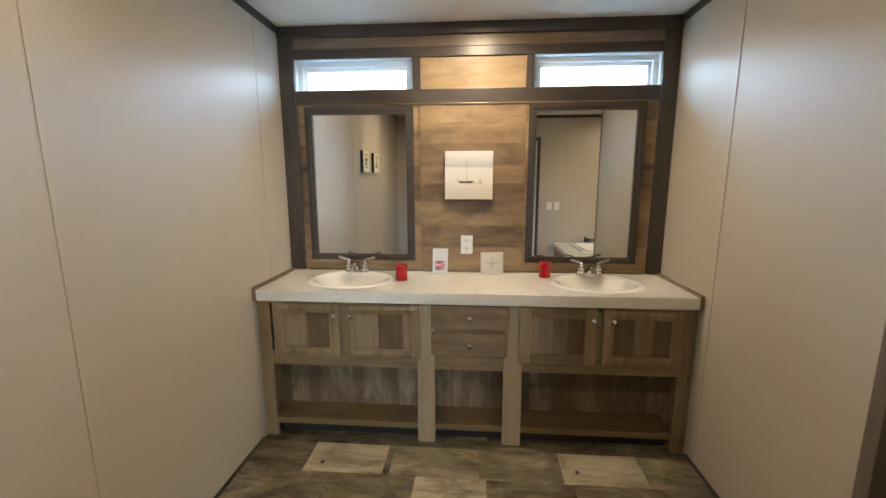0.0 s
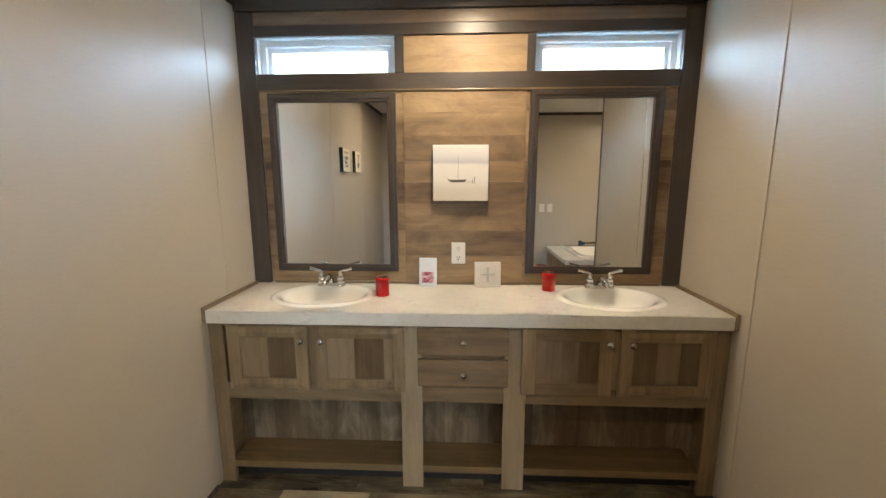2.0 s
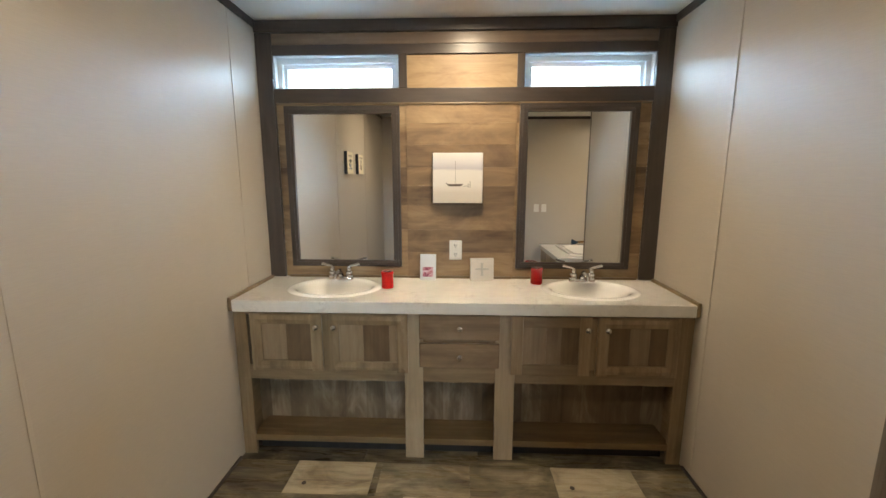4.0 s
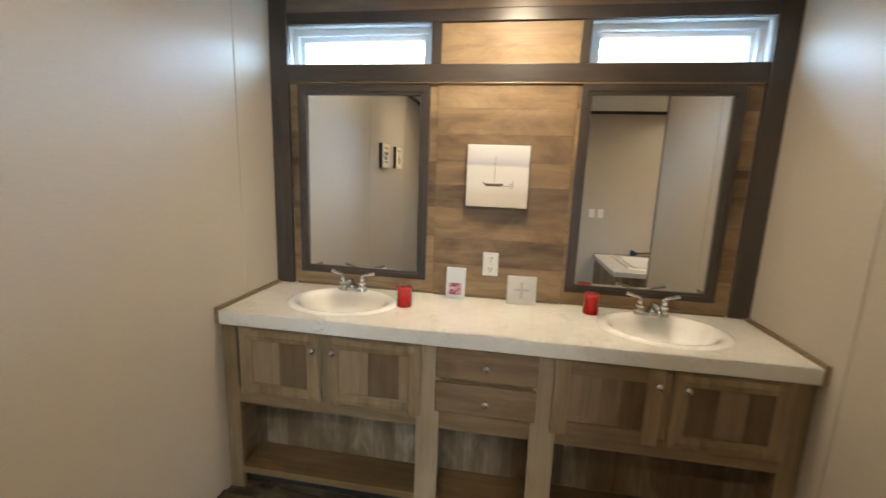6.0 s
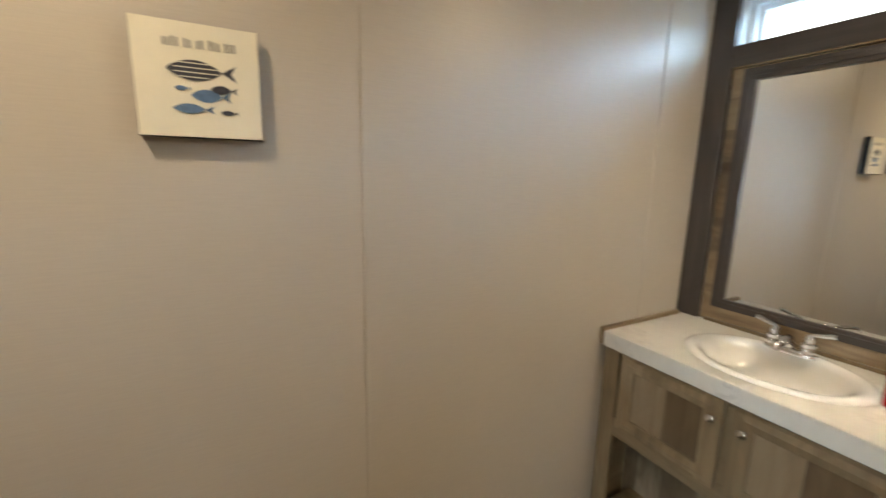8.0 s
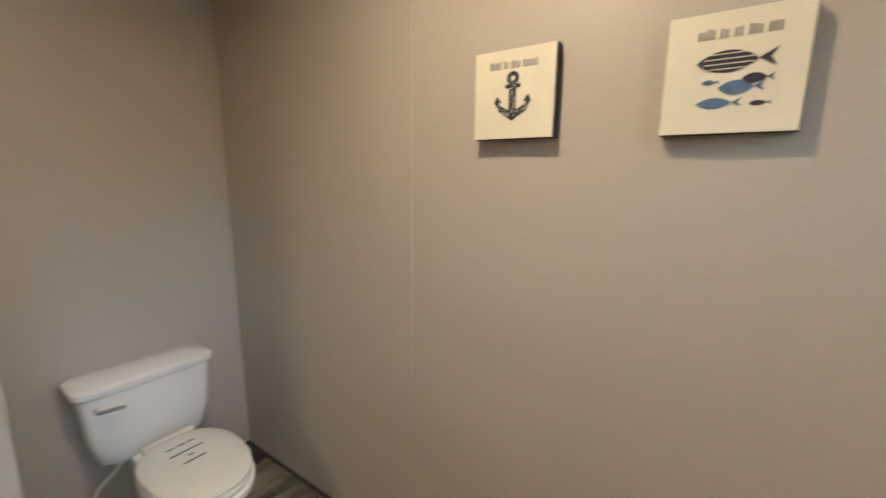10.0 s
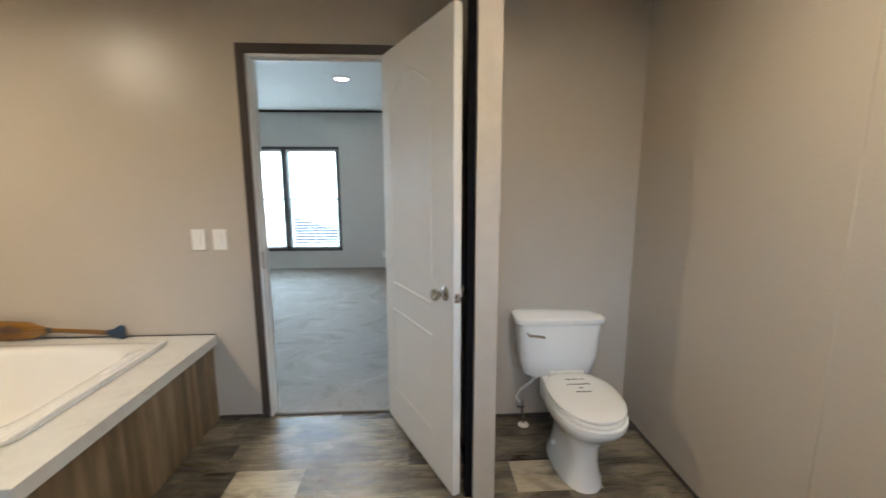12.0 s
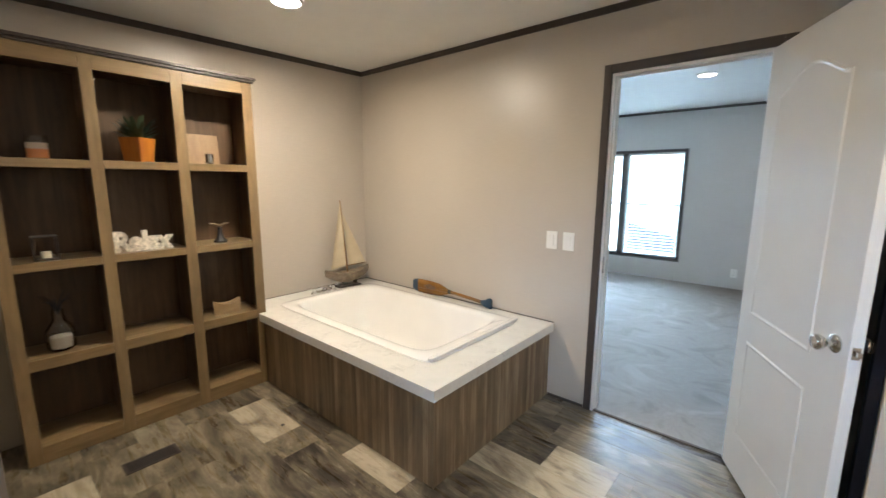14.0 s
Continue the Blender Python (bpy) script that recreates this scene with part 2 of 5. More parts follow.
_c = ramp(_nt, _swirl, [(0.36, (0.195, 0.168, 0.145)), (0.48, (0.27, 0.235, 0.205)), (0.54, (0.245, 0.213, 0.186)), (0.66, (0.32, 0.28, 0.245))])
_nt.links.new(mix(_nt, 0.25, _c, ramp(_nt, _tuft, [(0.3, (0.16, 0.14, 0.12)), (0.7, (0.38, 0.33, 0.29))])), _b.inputs["Base Color"])
bump(_nt, _b, _tuft, 0.8, 0.004)
M_LED = emitter("lit_diffuser", (1.0, 0.9, 0.75), 12.0)
M_OUT = emitter("overcast_backdrop", (0.90, 0.96, 1.0), 5.0)
M_MIRROR, _nt, _b = shader("mirror_silver", 0.0, 1.0)
_b.inputs["Base Color"].default_value = (0.86, 0.87, 0.86, 1)
M_GLASS = glass("clear_glass", (0.98, 1.0, 0.99))


# ---- building helpers ----
origin = {}


def thing(name, loc, label="", category="", group="", kind="", turn=0.0):
    ob = new(name)
    ob.empty_display_size = 0.1
    ob.location, ob.rotation_euler[2] = loc, radians(turn)
    origin[ob] = Vector(loc)
    return tagged(ob, label, category, group, kind)


def part(name, bm, material, parent=None, label="", category="", group="", kind="", smooth=False, base=None):
    """Links a bmesh, drawn at its place in the room, as one object under its thing."""
    o = origin.get(parent, Vector((0, 0, 0))) if base is None else Vector(base)
    bmesh.ops.translate(bm, verts=bm.verts, vec=-o)
    bmesh.ops.recalc_face_normals(bm, faces=bm.faces)
    if smooth:
        for f in bm.faces:
            f.smooth = True
        for e in bm.edges:
            if len(e.link_faces) == 2 and e.calc_face_angle(0) > radians(42):
                e.smooth = False
    me = bpy.data.meshes.new(name)
    bm.to_mesh(me)
    bm.free()
    for m in (material if isinstance(material, (list, tuple)) else [material]):
        me.materials.append(m)
    ob = new(name, me)
    origin[ob] = o
    if parent is not None:
        ob.parent = parent
    elif base is not None:
        ob.location = o
    return tagged(ob, label, category, group, kind)


def box(bm, a, b, r=0.0, seg=2):
    x0, y0, z0 = a
    x1, y1, z1 = b
    vs = [bm.verts.new(p) for p in ((x0, y0, z0), (x1, y0, z0), (x1, y1, z0), (x0, y1, z0), (x0, y0, z1), (x1, y0, z1), (x1, y1, z1), (x0, y1, z1))]
    fs = [bm.faces.new([vs[i] for i in q]) for q in ((0, 3, 2, 1), (4, 5, 6, 7), (0, 1, 5, 4), (1, 2, 6, 5), (2, 3, 7, 6), (3, 0, 4, 7))]
    if r:
        es = list({e for f in fs for e in f.edges})
        bmesh.ops.bevel(bm, geom=es, offset=r, segments=seg, affect="EDGES", profile=0.6)
    return bm


def boxes(*items, r=0.0):
    bm = bmesh.new()
    for a, b in items:
        box(bm, a, b, r)
    return bm


def loop(cx, cy, z, rx, ry, n=40, power=2.0, egg=0.0):
    pts = []
    for i in range(n):
        a = 2 * math.pi * i / n
        c, s = math.cos(a), math.sin(a)
        x = math.copysign(abs(c) ** (2 / power), c)
        y = math.copysign(abs(s) ** (2 / power), s)
        pts.append((cx + rx * x * (1 - egg * y), cy + ry * y, z))
    return pts


def loft(bm, loops, cap0=False, cap1=False):
    rows = [[bm.verts.new(p) for p in l] for l in loops]
    n = len(rows[0])
    for a, b in zip(rows, rows[1:]):
        for i in range(n):
            bm.faces.new((a[i], a[(i + 1) % n], b[(i + 1) % n], b[i]))
    if cap0:
        bm.faces.new(rows[0][::-1])
    if cap1:
        bm.faces.new(rows[-1])
    return bm


def turned(bm, profile, cx, cy, n=28):
    """A lathe: (radius, z) pairs round an upright line."""
    return loft(bm, [loop(cx, cy, z, r, r, n) for r, z in profile], True, True)


def tube(bm, pts, r, n=10, r_end=None):
    pts = [Vector(p) for p in pts]
    rows = []
    up = Vector((0, 0, 1))
    for i, p in enumerate(pts):
        d = (pts[min(i + 1, len(pts) - 1)] - pts[max(i - 1, 0)]).normalized()
        side = d.cross(up)
        if side.length < 0.05:
            side = d.cross(Vector((1, 0, 0)))
        side.normalize()
        other = side.cross(d).normalized()
        rr = r if r_end is None else r + (r_end - r) * i / (len(pts) - 1)
        rows.append([tuple(p + side * rr * math.cos(2 * math.pi * k / n) + other * rr * math.sin(2 * math.pi * k / n)) for k in range(n)])
    return loft(bm, rows, True, True)


def ring_plate(bm, x0, y0, x1, y1, z0, z1, hole):
    """A slab with one round or square hole; hole: points of its edge, in turn."""
    cx, cy = sum(p[0] for p in hole) / len(hole), sum(p[1] for p in hole) / len(hole)
    outer = []
    for px, py, _ in hole:
        dx, dy = px - cx, py - cy
        k = min(((x1 - cx) / dx if dx > 1e-6 else (x0 - cx) / dx if dx < -1e-6 else 1e9), ((y1 - cy) / dy if dy > 1e-6 else (y0 - cy) / dy if dy < -1e-6 else 1e9))
        outer.append([cx + k * dx, cy + k * dy])
    for corner in ((x0, y0), (x1, y0), (x1, y1), (x0, y1)):
        i = min(range(len(outer)), key=lambda k: (outer[k][0] - corner[0]) ** 2 + (outer[k][1] - corner[1]) ** 2)
        outer[i] = list(corner)
    hi = [(p[0], p[1], z1) for p in hole]
    lo = [(p[0], p[1], z0) for p in hole]
    oh = [(p[0], p[1], z1) for p in outer]
    ol = [(p[0], p[1], z0) for p in outer]
    return loft(bm, [lo, hi, oh, ol, lo])


def sloped(bm):
    """Lets the tops of these pieces follow the ceiling."""
    for v in bm.verts:
        v.co.z += RISE * (6.08 - v.co.y)
    return bm


# ---- the rooms ----
XW, XE, YS, YN = -1.0, 3.345, 2.21, 6.08
PX0, PX1, PY = 1.31, 1.41, 4.695
WT = CEIL + 0.075
BX0, BX1, BY0, BY1 = -1.4, 4.3, -2.1, 2.118
DX0, DX1, DH = 0.37, 1.112, 2.045

floor = thing("floor", (0, 0, 0), kind="structure", label="patchwork grey and cream wood-look vinyl plank floor")
part("subfloor", boxes(((XW - 0.1, YS - 0.11, -0.06), (XE + 0.5, YN + 0.1, -0.003))), M_BLACK, floor)
part("floor_bedroom", boxes(((BX0, BY0, -0.06), (BX1, BY1 - 0.004, 0.004)), ((DX0 + 0.015, BY1 - 0.004, -0.06), (DX1 - 0.015, YS - 0.022, 0.004))), M_CARPET, kind="structure", label="grey cut-pile bedroom carpet")
part("ceiling", sloped(boxes(((XW - 0.1, YS - 0.05, CEIL), (XE + 0.1, YN + 0.14, CEIL + 0.05)))), M_CEIL, kind="structure", label="smooth white bathroom ceiling")
part("ceiling_bedroom", boxes(((BX0 - 0.1, BY0 - 0.14, BCEIL), (BX1 + 0.1, BY1, BCEIL + 0.05))), M_CEIL, kind="structure", label="smooth white bedroom ceiling")

wall_west = thing("wall_west", (XW, 4.1, 0), kind="structure", label="greige vinyl panel wall with slim battens")
part("wall_body", boxes(((XW - 0.1, YS - 0.085, -0.05), (XW, YN + 0.14, WT))), M_WALL, wall_west)
for y in (5.79, 4.61, 3.44):
    bm = boxes(((XW, y - 0.006, 0.03), (XW + 0.003, y + 0.006, CEIL - 0.035)), r=0.0014)
    part("batten", bm, M_WALL, wall_west)
wall_east = thing("wall_east", (PX0, 5.4, 0), kind="structure", label="greige vinyl panel partition beside the vanity")
part("wall_body", boxes(((PX0, PY, 0), (PX1, YN - 0.002, WT))), M_WALL, wall_east)
part("batten", boxes(((PX0 - 0.004, 5.509, 0.03), (PX0, 5.521, CEIL - 0.035)), r=0.0018), M_WALL, wall_east)
part("corner_bead", boxes(((PX0 - 0.005, PY - 0.012, 0), (PX0 + 0.014, PY, CEIL)), ((PX0 - 0.005, PY, 0), (PX0 - 0.0005, PY + 0.014, CEIL)), r=0.0015), plain("taupe_bead", (0.16, 0.135, 0.11), 0.5), wall_east, "taupe corner bead")
part("end_board", boxes(((PX0 + 0.015, PY - 0.01, 0), (PX1 + 0.012, PY - 0.0005, CEIL)), r=0.002), M_TRIMZ, wall_east, "dark brown end board")

wall_south = thing("wall_south", (1, YS, 0), kind="structure", label="greige vinyl panel wall with a doorway")
part("wall_body", boxes(((XW, YS - 0.085, 0), (DX0, YS, WT)), ((DX1, YS - 0.085, 0), (XE, YS, WT)), ((DX0, YS - 0.085, DH), (DX1, YS, WT))), M_WALL, wall_south)
part("bedroom_face", boxes(((BX0, YS - 0.10, 0), (DX0, YS - 0.0852, BCEIL)), ((DX1, YS - 0.10, 0), (BX1, YS - 0.0852, BCEIL)), ((DX0, YS - 0.10, DH), (DX1, YS - 0.0852, BCEIL))), M_BWALL, wall_south)

SX = 3.04
SY0, SY1, SZ = 3.362, 4.618, 2.068
YNOOK = 2.292
part("wall_far_east", boxes(((XE, YS - 0.085, 0), (XE + 0.1, 4.9, WT))), M_WALL, kind="structure", label="greige panel wall behind the bathtub")
part("wall_alcove", boxes(((PX1, 4.78, 0), (XE, 4.88, WT))), M_WALL, kind="structure", label="plain greige wall behind the partition")

wall_partition = thing("wall_partition", (-0.07, 2.6, 0), kind="structure", label="short partition between toilet nook and doorway")
part("wall_body", boxes(((-0.098, YS, 0), (-0.010, 2.88, WT))), M_WALL, wall_partition)
part("nook_lining", boxes(((XW, YS + 0.001, 0), (-0.098, YNOOK, WT))), M_WALL, wall_partition, "greige wall lining behind the toilet")
part("end_post", boxes(((-0.103, 2.88, 0), (-0.010, 2.935, WT)), r=0.003), M_CREAMPOST, wall_partition, "cream corner post")
part("post_strip", boxes(((-0.007, 2.86, 0), (0.022, 2.915, WT)), r=0.002), M_GAP, wall_partition, "dark edge strip, blackened by the shade beside the door")

# north wall with its two transom openings
WIN = ((-0.908, -0.193), (0.51, 1.222))
WZ0, WZ1 = 1.971, 2.150
wall_north = thing("wall_north", (0.15, YN, 0), kind="structure", label="rustic wood-plank feature wall framed in dark brown boards")
cells = []
xs = [XW, WIN[0][0], WIN[0][1], WIN[1][0], WIN[1][1], PX1]
for i in range(5):
    if i in (1, 3):
        cells += [((xs[i], YN + 0.01, 0), (xs[i + 1], YN + 0.14, WZ0)), ((xs[i], YN + 0.01, WZ1), (xs[i + 1], YN + 0.14, CEIL + 0.02))]
    else:
        cells += [((xs[i], YN + 0.01, 0), (xs[i + 1], YN + 0.14, CEIL + 0.02))]
part("wall_body", boxes(*cells), M_JAMB, wall_north)

# bedroom walls and window opening
BW = (1.515, 3.13, 0.335, 1.885)
part("wall_bedroom_south", boxes(((BX0, BY0 - 0.14, 0), (BW[0], BY0, BCEIL)), ((BW[1], BY0 - 0.14, 0), (BX1, BY0, BCEIL)), ((BW[0], BY0 - 0.14, 0), (BW[1], BY0, BW[2])), ((BW[0], BY0 - 0.14, BW[3]), (BW[1], BY0, BCEIL))), M_BWALL, kind="structure", label="pale greige bedroom wall with a wide window")
part("wall_bedroom_west", boxes(((BX0 - 0.1, BY0 - 0.14, 0), (BX0, BY1, BCEIL))), M_BWALL, kind="structure", label="plain bedroom side wall")
part("wall_bedroom_east", boxes(((BX1, BY0 - 0.14, 0), (BX1 + 0.1, BY1, BCEIL))), M_BWALL, kind="structure", label="plain bedroom side wall")
part("backdrop", boxes(((-2.0, YN + 1.6, 1.2), (2.6, YN + 1.62, 5.0))), M_OUT, kind="structure", label="blown-out bright sky")
part("backdrop", boxes(((-2.0, -6.02, -0.69), (9.0, -6.0, 7.0))), M_OUT, kind="structure", label="blown-out bright sky")
part("ground", boxes(((-60, -60, -0.8), (60, 60, -0.7))), plain("pale_gravel", (0.42, 0.41, 0.39), 0.9, vary=0.2, scale=1.5), kind="structure", label="pale gravel ground outside")


def strip(name, items, mat, label="", r=0.0025, parent=None, slope=False):
    bm = boxes(*items, r=r)
    return part(name, sloped(bm) if slope else bm, mat, parent, label, kind="" if parent else "structure")


CB = CEIL - 0.04
strip("trim_ceiling", [((XW, YS, CB), (XW + 0.012, YN - 0.03, CEIL)), ((PX0 - 0.012, PY, CB), (PX0, YN - 0.03, CEIL)),
      ((XW + 0.012, YS, CB), (XE - 0.012, YS + 0.012, CEIL)), ((XE - 0.012, YS, CB), (XE, 4.78, CEIL)), ((PX1 + 0.012, 4.768, CB), (XE - 0.012, 4.78, CEIL))], M_TRIM, "dark brown ceiling trim", slope=True)
strip("trim_bedroom", [((BX0, BY0, BCEIL - 0.035), (BX1, BY0 + 0.012, BCEIL))], M_TRIM, "dark brown ceiling trim")
strip("baseboard", [((XW, YS + 0.012, 0), (XW + 0.01, 5.56, 0.016)), ((PX0 - 0.01, PY, 0), (PX0, 5.58, 0.016)), ((XW + 0.01, YNOOK, 0), (-0.099, YNOOK + 0.01, 0.016)),
      ((DX1 + 0.05, YS, 0), (1.41, YS + 0.01, 0.016))], M_TRIM, "thin dark brown base trim", r=0.002)


def recessed_light(x, y, z):
    t = thing("recessed_light", (x, y, z), "flush round white ceiling light, switched on", "ceiling light", "recessed ceiling lights")
    bm = bmesh.new()
    loft(bm, [loop(x, y, z, 0.09, 0.09, 32), loop(x, y, z - 0.008, 0.088, 0.088, 32), loop(x, y, z - 0.012, 0.078, 0.078, 32), loop(x, y, z - 0.006, 0.072, 0.072, 32)])
    part("trim_ring", bm, M_PLASTIC, t, smooth=True)
    bm = bmesh.new()
    loft(bm, [loop(x, y, z - 0.002, 0.073, 0.073, 32), loop(x, y, z - 0.009, 0.071, 0.071, 32)], True, True)
    part("diffuser", bm, M_LED, t)


for n, x, y, z, w in LAMPS:
    recessed_light(x, y, z)
recessed_light(1.03, -0.12, BCEIL)


# ---- north wall boards ----
F = YN - 0.018
strip("board_top", [((XW, YN - 0.03, 2.268), (PX0, YN, CEIL))], M_TRIM, "dark brown top board", parent=wall_north)
strip("board_frieze", [((-0.937, YN - 0.012, 2.205), (1.25, YN, 2.266))], wood("smoky_plank", (0.24, 0.17, 0.115), (0.15, 0.105, 0.072), (0.085, 0.06, 0.045), "x", 0.3, 0.33, bands=0.0), "smoky brown plank", parent=wall_north)
strip("board_head", [((-0.93, F, WZ1), (1.245, YN, 2.203))], M_TRIM, parent=wall_north)
strip("board_rail", [((-0.93, F, 1.893), (1.245, YN, WZ0))], M_TRIM, parent=wall_north)
strip("board_post", [((XW, F - 0.004, 0.874), (-0.908, YN, 2.266))], M_TRIMZ, parent=wall_north)
strip("board_post", [((1.222, F - 0.004, 0.874), (PX0, YN, 2.266))], M_TRIMZ, parent=wall_north)
strip("board_mullion", [((-0.193, F, WZ0 + 0.001), (-0.147, YN, WZ1 - 0.001))], M_TRIMZ, parent=wall_north)
strip("board_mullion", [((0.469, F, WZ0 + 0.001), (0.51, YN, WZ1 - 0.001))], M_TRIMZ, parent=wall_north)
part("transom_panel", boxes(((-0.147, YN - 0.006, WZ0 + 0.001), (0.469, YN + 0.008, WZ1 - 0.001))), M_PLANK, wall_north, "honey wood-plank infill panel")


M_STICK = plain("grey_sticker_print", (0.10, 0.12, 0.14), 0.6)


# Added strip that imitates the lit top edge of the planks under the rail.
strip("board_lip", [((-0.905, YN - 0.0175, 1.8855), (1.219, YN - 0.002, 1.8925))], M_OAKX, "thin added oak strip standing in for the lit plank edge", parent=wall_north)


def transom(x0, x1):
    t = thing("window_transom", ((x0 + x1) / 2, YN + 0.05, WZ0), "narrow white vinyl transom window, blown out by daylight", "window", "transom windows")
    y0, y1 = YN + 0.045, YN + 0.11
    part("window_sill", boxes(((x0 + 0.001, YN + 0.011, WZ0 + 0.001), (x1 - 0.001, y0, WZ0 + 0.008))), M_VINYL, t)
    g = 0.03
    zt = WZ1 - 0.001
    part("window_frame", boxes(((x0 + 0.001, y0, zt - g), (x1 - 0.001, y1, zt)), ((x0 + 0.001, y0, WZ0 + 0.001), (x1 - 0.001, y1, WZ0 + 0.012)),
         ((x0 + 0.001, y0, WZ0 + 0.012), (x0 + g, y1, zt - g)), ((x1 - g, y0, WZ0 + 0.012), (x1 - 0.001, y1, zt - g)), r=0.003), M_VINYL, t)
    a, b = x0 + g, x1 - g
    part("sash", boxes(((a, y0 + 0.02, zt - g - 0.022), (b, y1 - 0.01, zt - g)), ((a, y0 + 0.02, WZ0 + 0.012), (a + 0.022, y1 - 0.01, zt - g - 0.022)), ((b - 0.022, y0 + 0.02, WZ0 + 0.012), (b, y1 - 0.01, zt - g - 0.022)), r=0.003), M_VINYL, t)
    pane = part("pane", boxes(((a + 0.022, y0 + 0.03, WZ0 + 0.012), (b - 0.022, y0 + 0.036, zt - g - 0.022))), M_GLASS, t)
    pane.visible_shadow = False
    for k in range(2):
        sx, sz = a + 0.036, WZ0 + 0.062 + k * 0.024
        part("sticker", boxes(((sx, y0 + 0.026, sz), (sx + 0.003, y0 + 0.029, sz + 0.019)), ((sx + 0.012, y0 + 0.026, sz), (sx + 0.015, y0 + 0.029, sz + 0.019)), ((sx + 0.003, y0 + 0.026, sz), (sx + 0.012, y0 + 0.029, sz + 0.003)), ((sx + 0.003, y0 + 0.026, sz + 0.016), (sx + 0.012, y0 + 0.029, sz + 0.019))), M_STICK, t, "small printed glass mark")


for x0, x1 in WIN:
    transom(x0, x1)


def mirror(x0, x1, z0, z1):
    t = thing("wall_mirror", ((x0 + x1) / 2, YN, z0), "tall mirror in a dark brown wooden frame above the sink", "mirror", "vanity mirrors")
    w = 0.045
    y = YN - 0.003
    for n, a, b, m in (("frame_rail", (x0, y - 0.024, z1 - w), (x1, y, z1), M_TRIM), ("frame_rail", (x0, y - 0.024, z0), (x1, y, z0 + w * 0.86), M_TRIM),
                       ("frame_stile", (x0, y - 0.024, z0 + w * 0.86), (x0 + w, y, z1 - w), M_TRIMZ), ("frame_stile", (x1 - w, y - 0.024, z0 + w * 0.86), (x1, y, z1 - w), M_TRIMZ)):
        bm = boxes((a, b), r=0.003)
        mx, mz = (a[0] + b[0]) / 2, (a[2] + b[2]) / 2
        if n == "frame_rail":
            box(bm, (a[0] + 0.012, y - 0.029, mz - 0.008), (b[0] - 0.012, y - 0.024, mz + 0.008), 0.002)
        else:
            box(bm, (mx - 0.008, y - 0.029, a[2] - 0.02), (mx + 0.008, y - 0.024, b[2] + 0.02), 0.002)
        part(n, bm, m, t)
    glass_pane = part("mirror_glass", boxes(((x0 + w - 0.004, y - 0.008, z0 + w * 0.86 - 0.004), (x1 - w + 0.004, y - 0.003, z1 - w + 0.004))), M_MIRROR, t, "silvered mirror glass")
    glass_pane.location.y, glass_pane.rotation_euler[0] = -0.006, radians(-0.35)


mirror(-0.858, -0.193, 0.943, 1.876)
mirror(0.490, 1.152, 0.938, 1.884)

# ---- vanity ----
YF = 5.605
XL, XR = XW + 0.003, PX0 - 0.003
CT, CU = 0.87, 0.818
M_VSHELF = wood("dark_oak_shelf", (0.25, 0.175, 0.092), (0.165, 0.108, 0.052), (0.088, 0.056, 0.027), "x", 0.2, bands=0.1)
M_STILE = wood("pale_taupe_stile", (0.42, 0.335, 0.235), (0.31, 0.24, 0.16), (0.20, 0.15, 0.095), "z", 0.2, bands=0.0, seed=1.3)
vanity = thing("bathroom_vanity", (0.155, 5.84, 0), "long weathered-oak double vanity with open lower shelves", "bathroom vanity")
fy = YF + 0.02
for x0, x1, z0 in ((XL, -0.93, 0.0), (-0.122, -0.027, 0.0), (0.342, 0.441, 0.0), (1.236, XR, 0.0)):
    part("stile", boxes(((x0, YF, z0), (x1, fy, CU)), r=0.0015), M_STILE if x0 > XL and x1 < XR else M_OAK, vanity)
for x0, x1 in ((-0.93, -0.122), (-0.027, 0.342), (0.441, 1.236)):
    part("rail", boxes(((x0, YF + 0.001, 0.436), (x1, fy, 0.515)), r=0.0015), M_OAKX, vanity)
    part("rail", boxes(((x0, YF + 0.001, 0.785), (x1, fy, CU)), r=0.0015), M_OAKX, vanity)
    part("shelf", boxes(((x0 - 0.012, YF + 0.001, 0.078), (x1 + 0.012, 5.785, 0.112)), r=0.0015), M_VSHELF, vanity, "low open shelf")
for x0, x1 in ((-0.548, -0.495), (0.795, 0.85)):
    part("stile", boxes(((x0, YF + 0.001, 0.516), (x1, fy, 0.784)), r=0.0015), M_OAK, vanity)
part("rail", boxes(((-0.026, YF + 0.001, 0.645), (0.341, fy, 0.68)), r=0.0015), M_OAKX, vanity)
part("side_panel", boxes(((XL, fy, 0), (XL + 0.016, YN - 0.02, CU))), M_OAKY, vanity)
part("side_panel", boxes(((XR - 0.016, fy, 0), (XR, YN - 0.02, CU))), M_OAKY, vanity)
for x in (-0.075, 0.377):
    part("divider", boxes(((x, fy, 0.113), (x + 0.016, YN - 0.03, CU - 0.002))), M_OAKY, vanity)
part("back_panel", boxes(((XL + 0.016, 5.786, 0.04), (XR - 0.016, 5.796, 0.50))), wood("vanity_back", (0.34, 0.28, 0.21), (0.145, 0.10, 0.058), (0.072, 0.046, 0.027), "z", 0.11, bands=0.8, clouds=0.75), vanity)
part("top_deck", boxes(((XL + 0.016, fy, 0.50), (XR - 0.016, YN - 0.03, 0.512))), M_OAKX, vanity, "underside board")
# Black boards stand in for the shaded gap under the low shelves.
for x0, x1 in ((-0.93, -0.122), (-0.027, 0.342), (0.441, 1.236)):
    part("toe_board", boxes(((x0, YF + 0.06, 0), (x1, YF + 0.07, 0.077))), M_BLACK, vanity, "black board standing in for the shaded gap under the shelf")


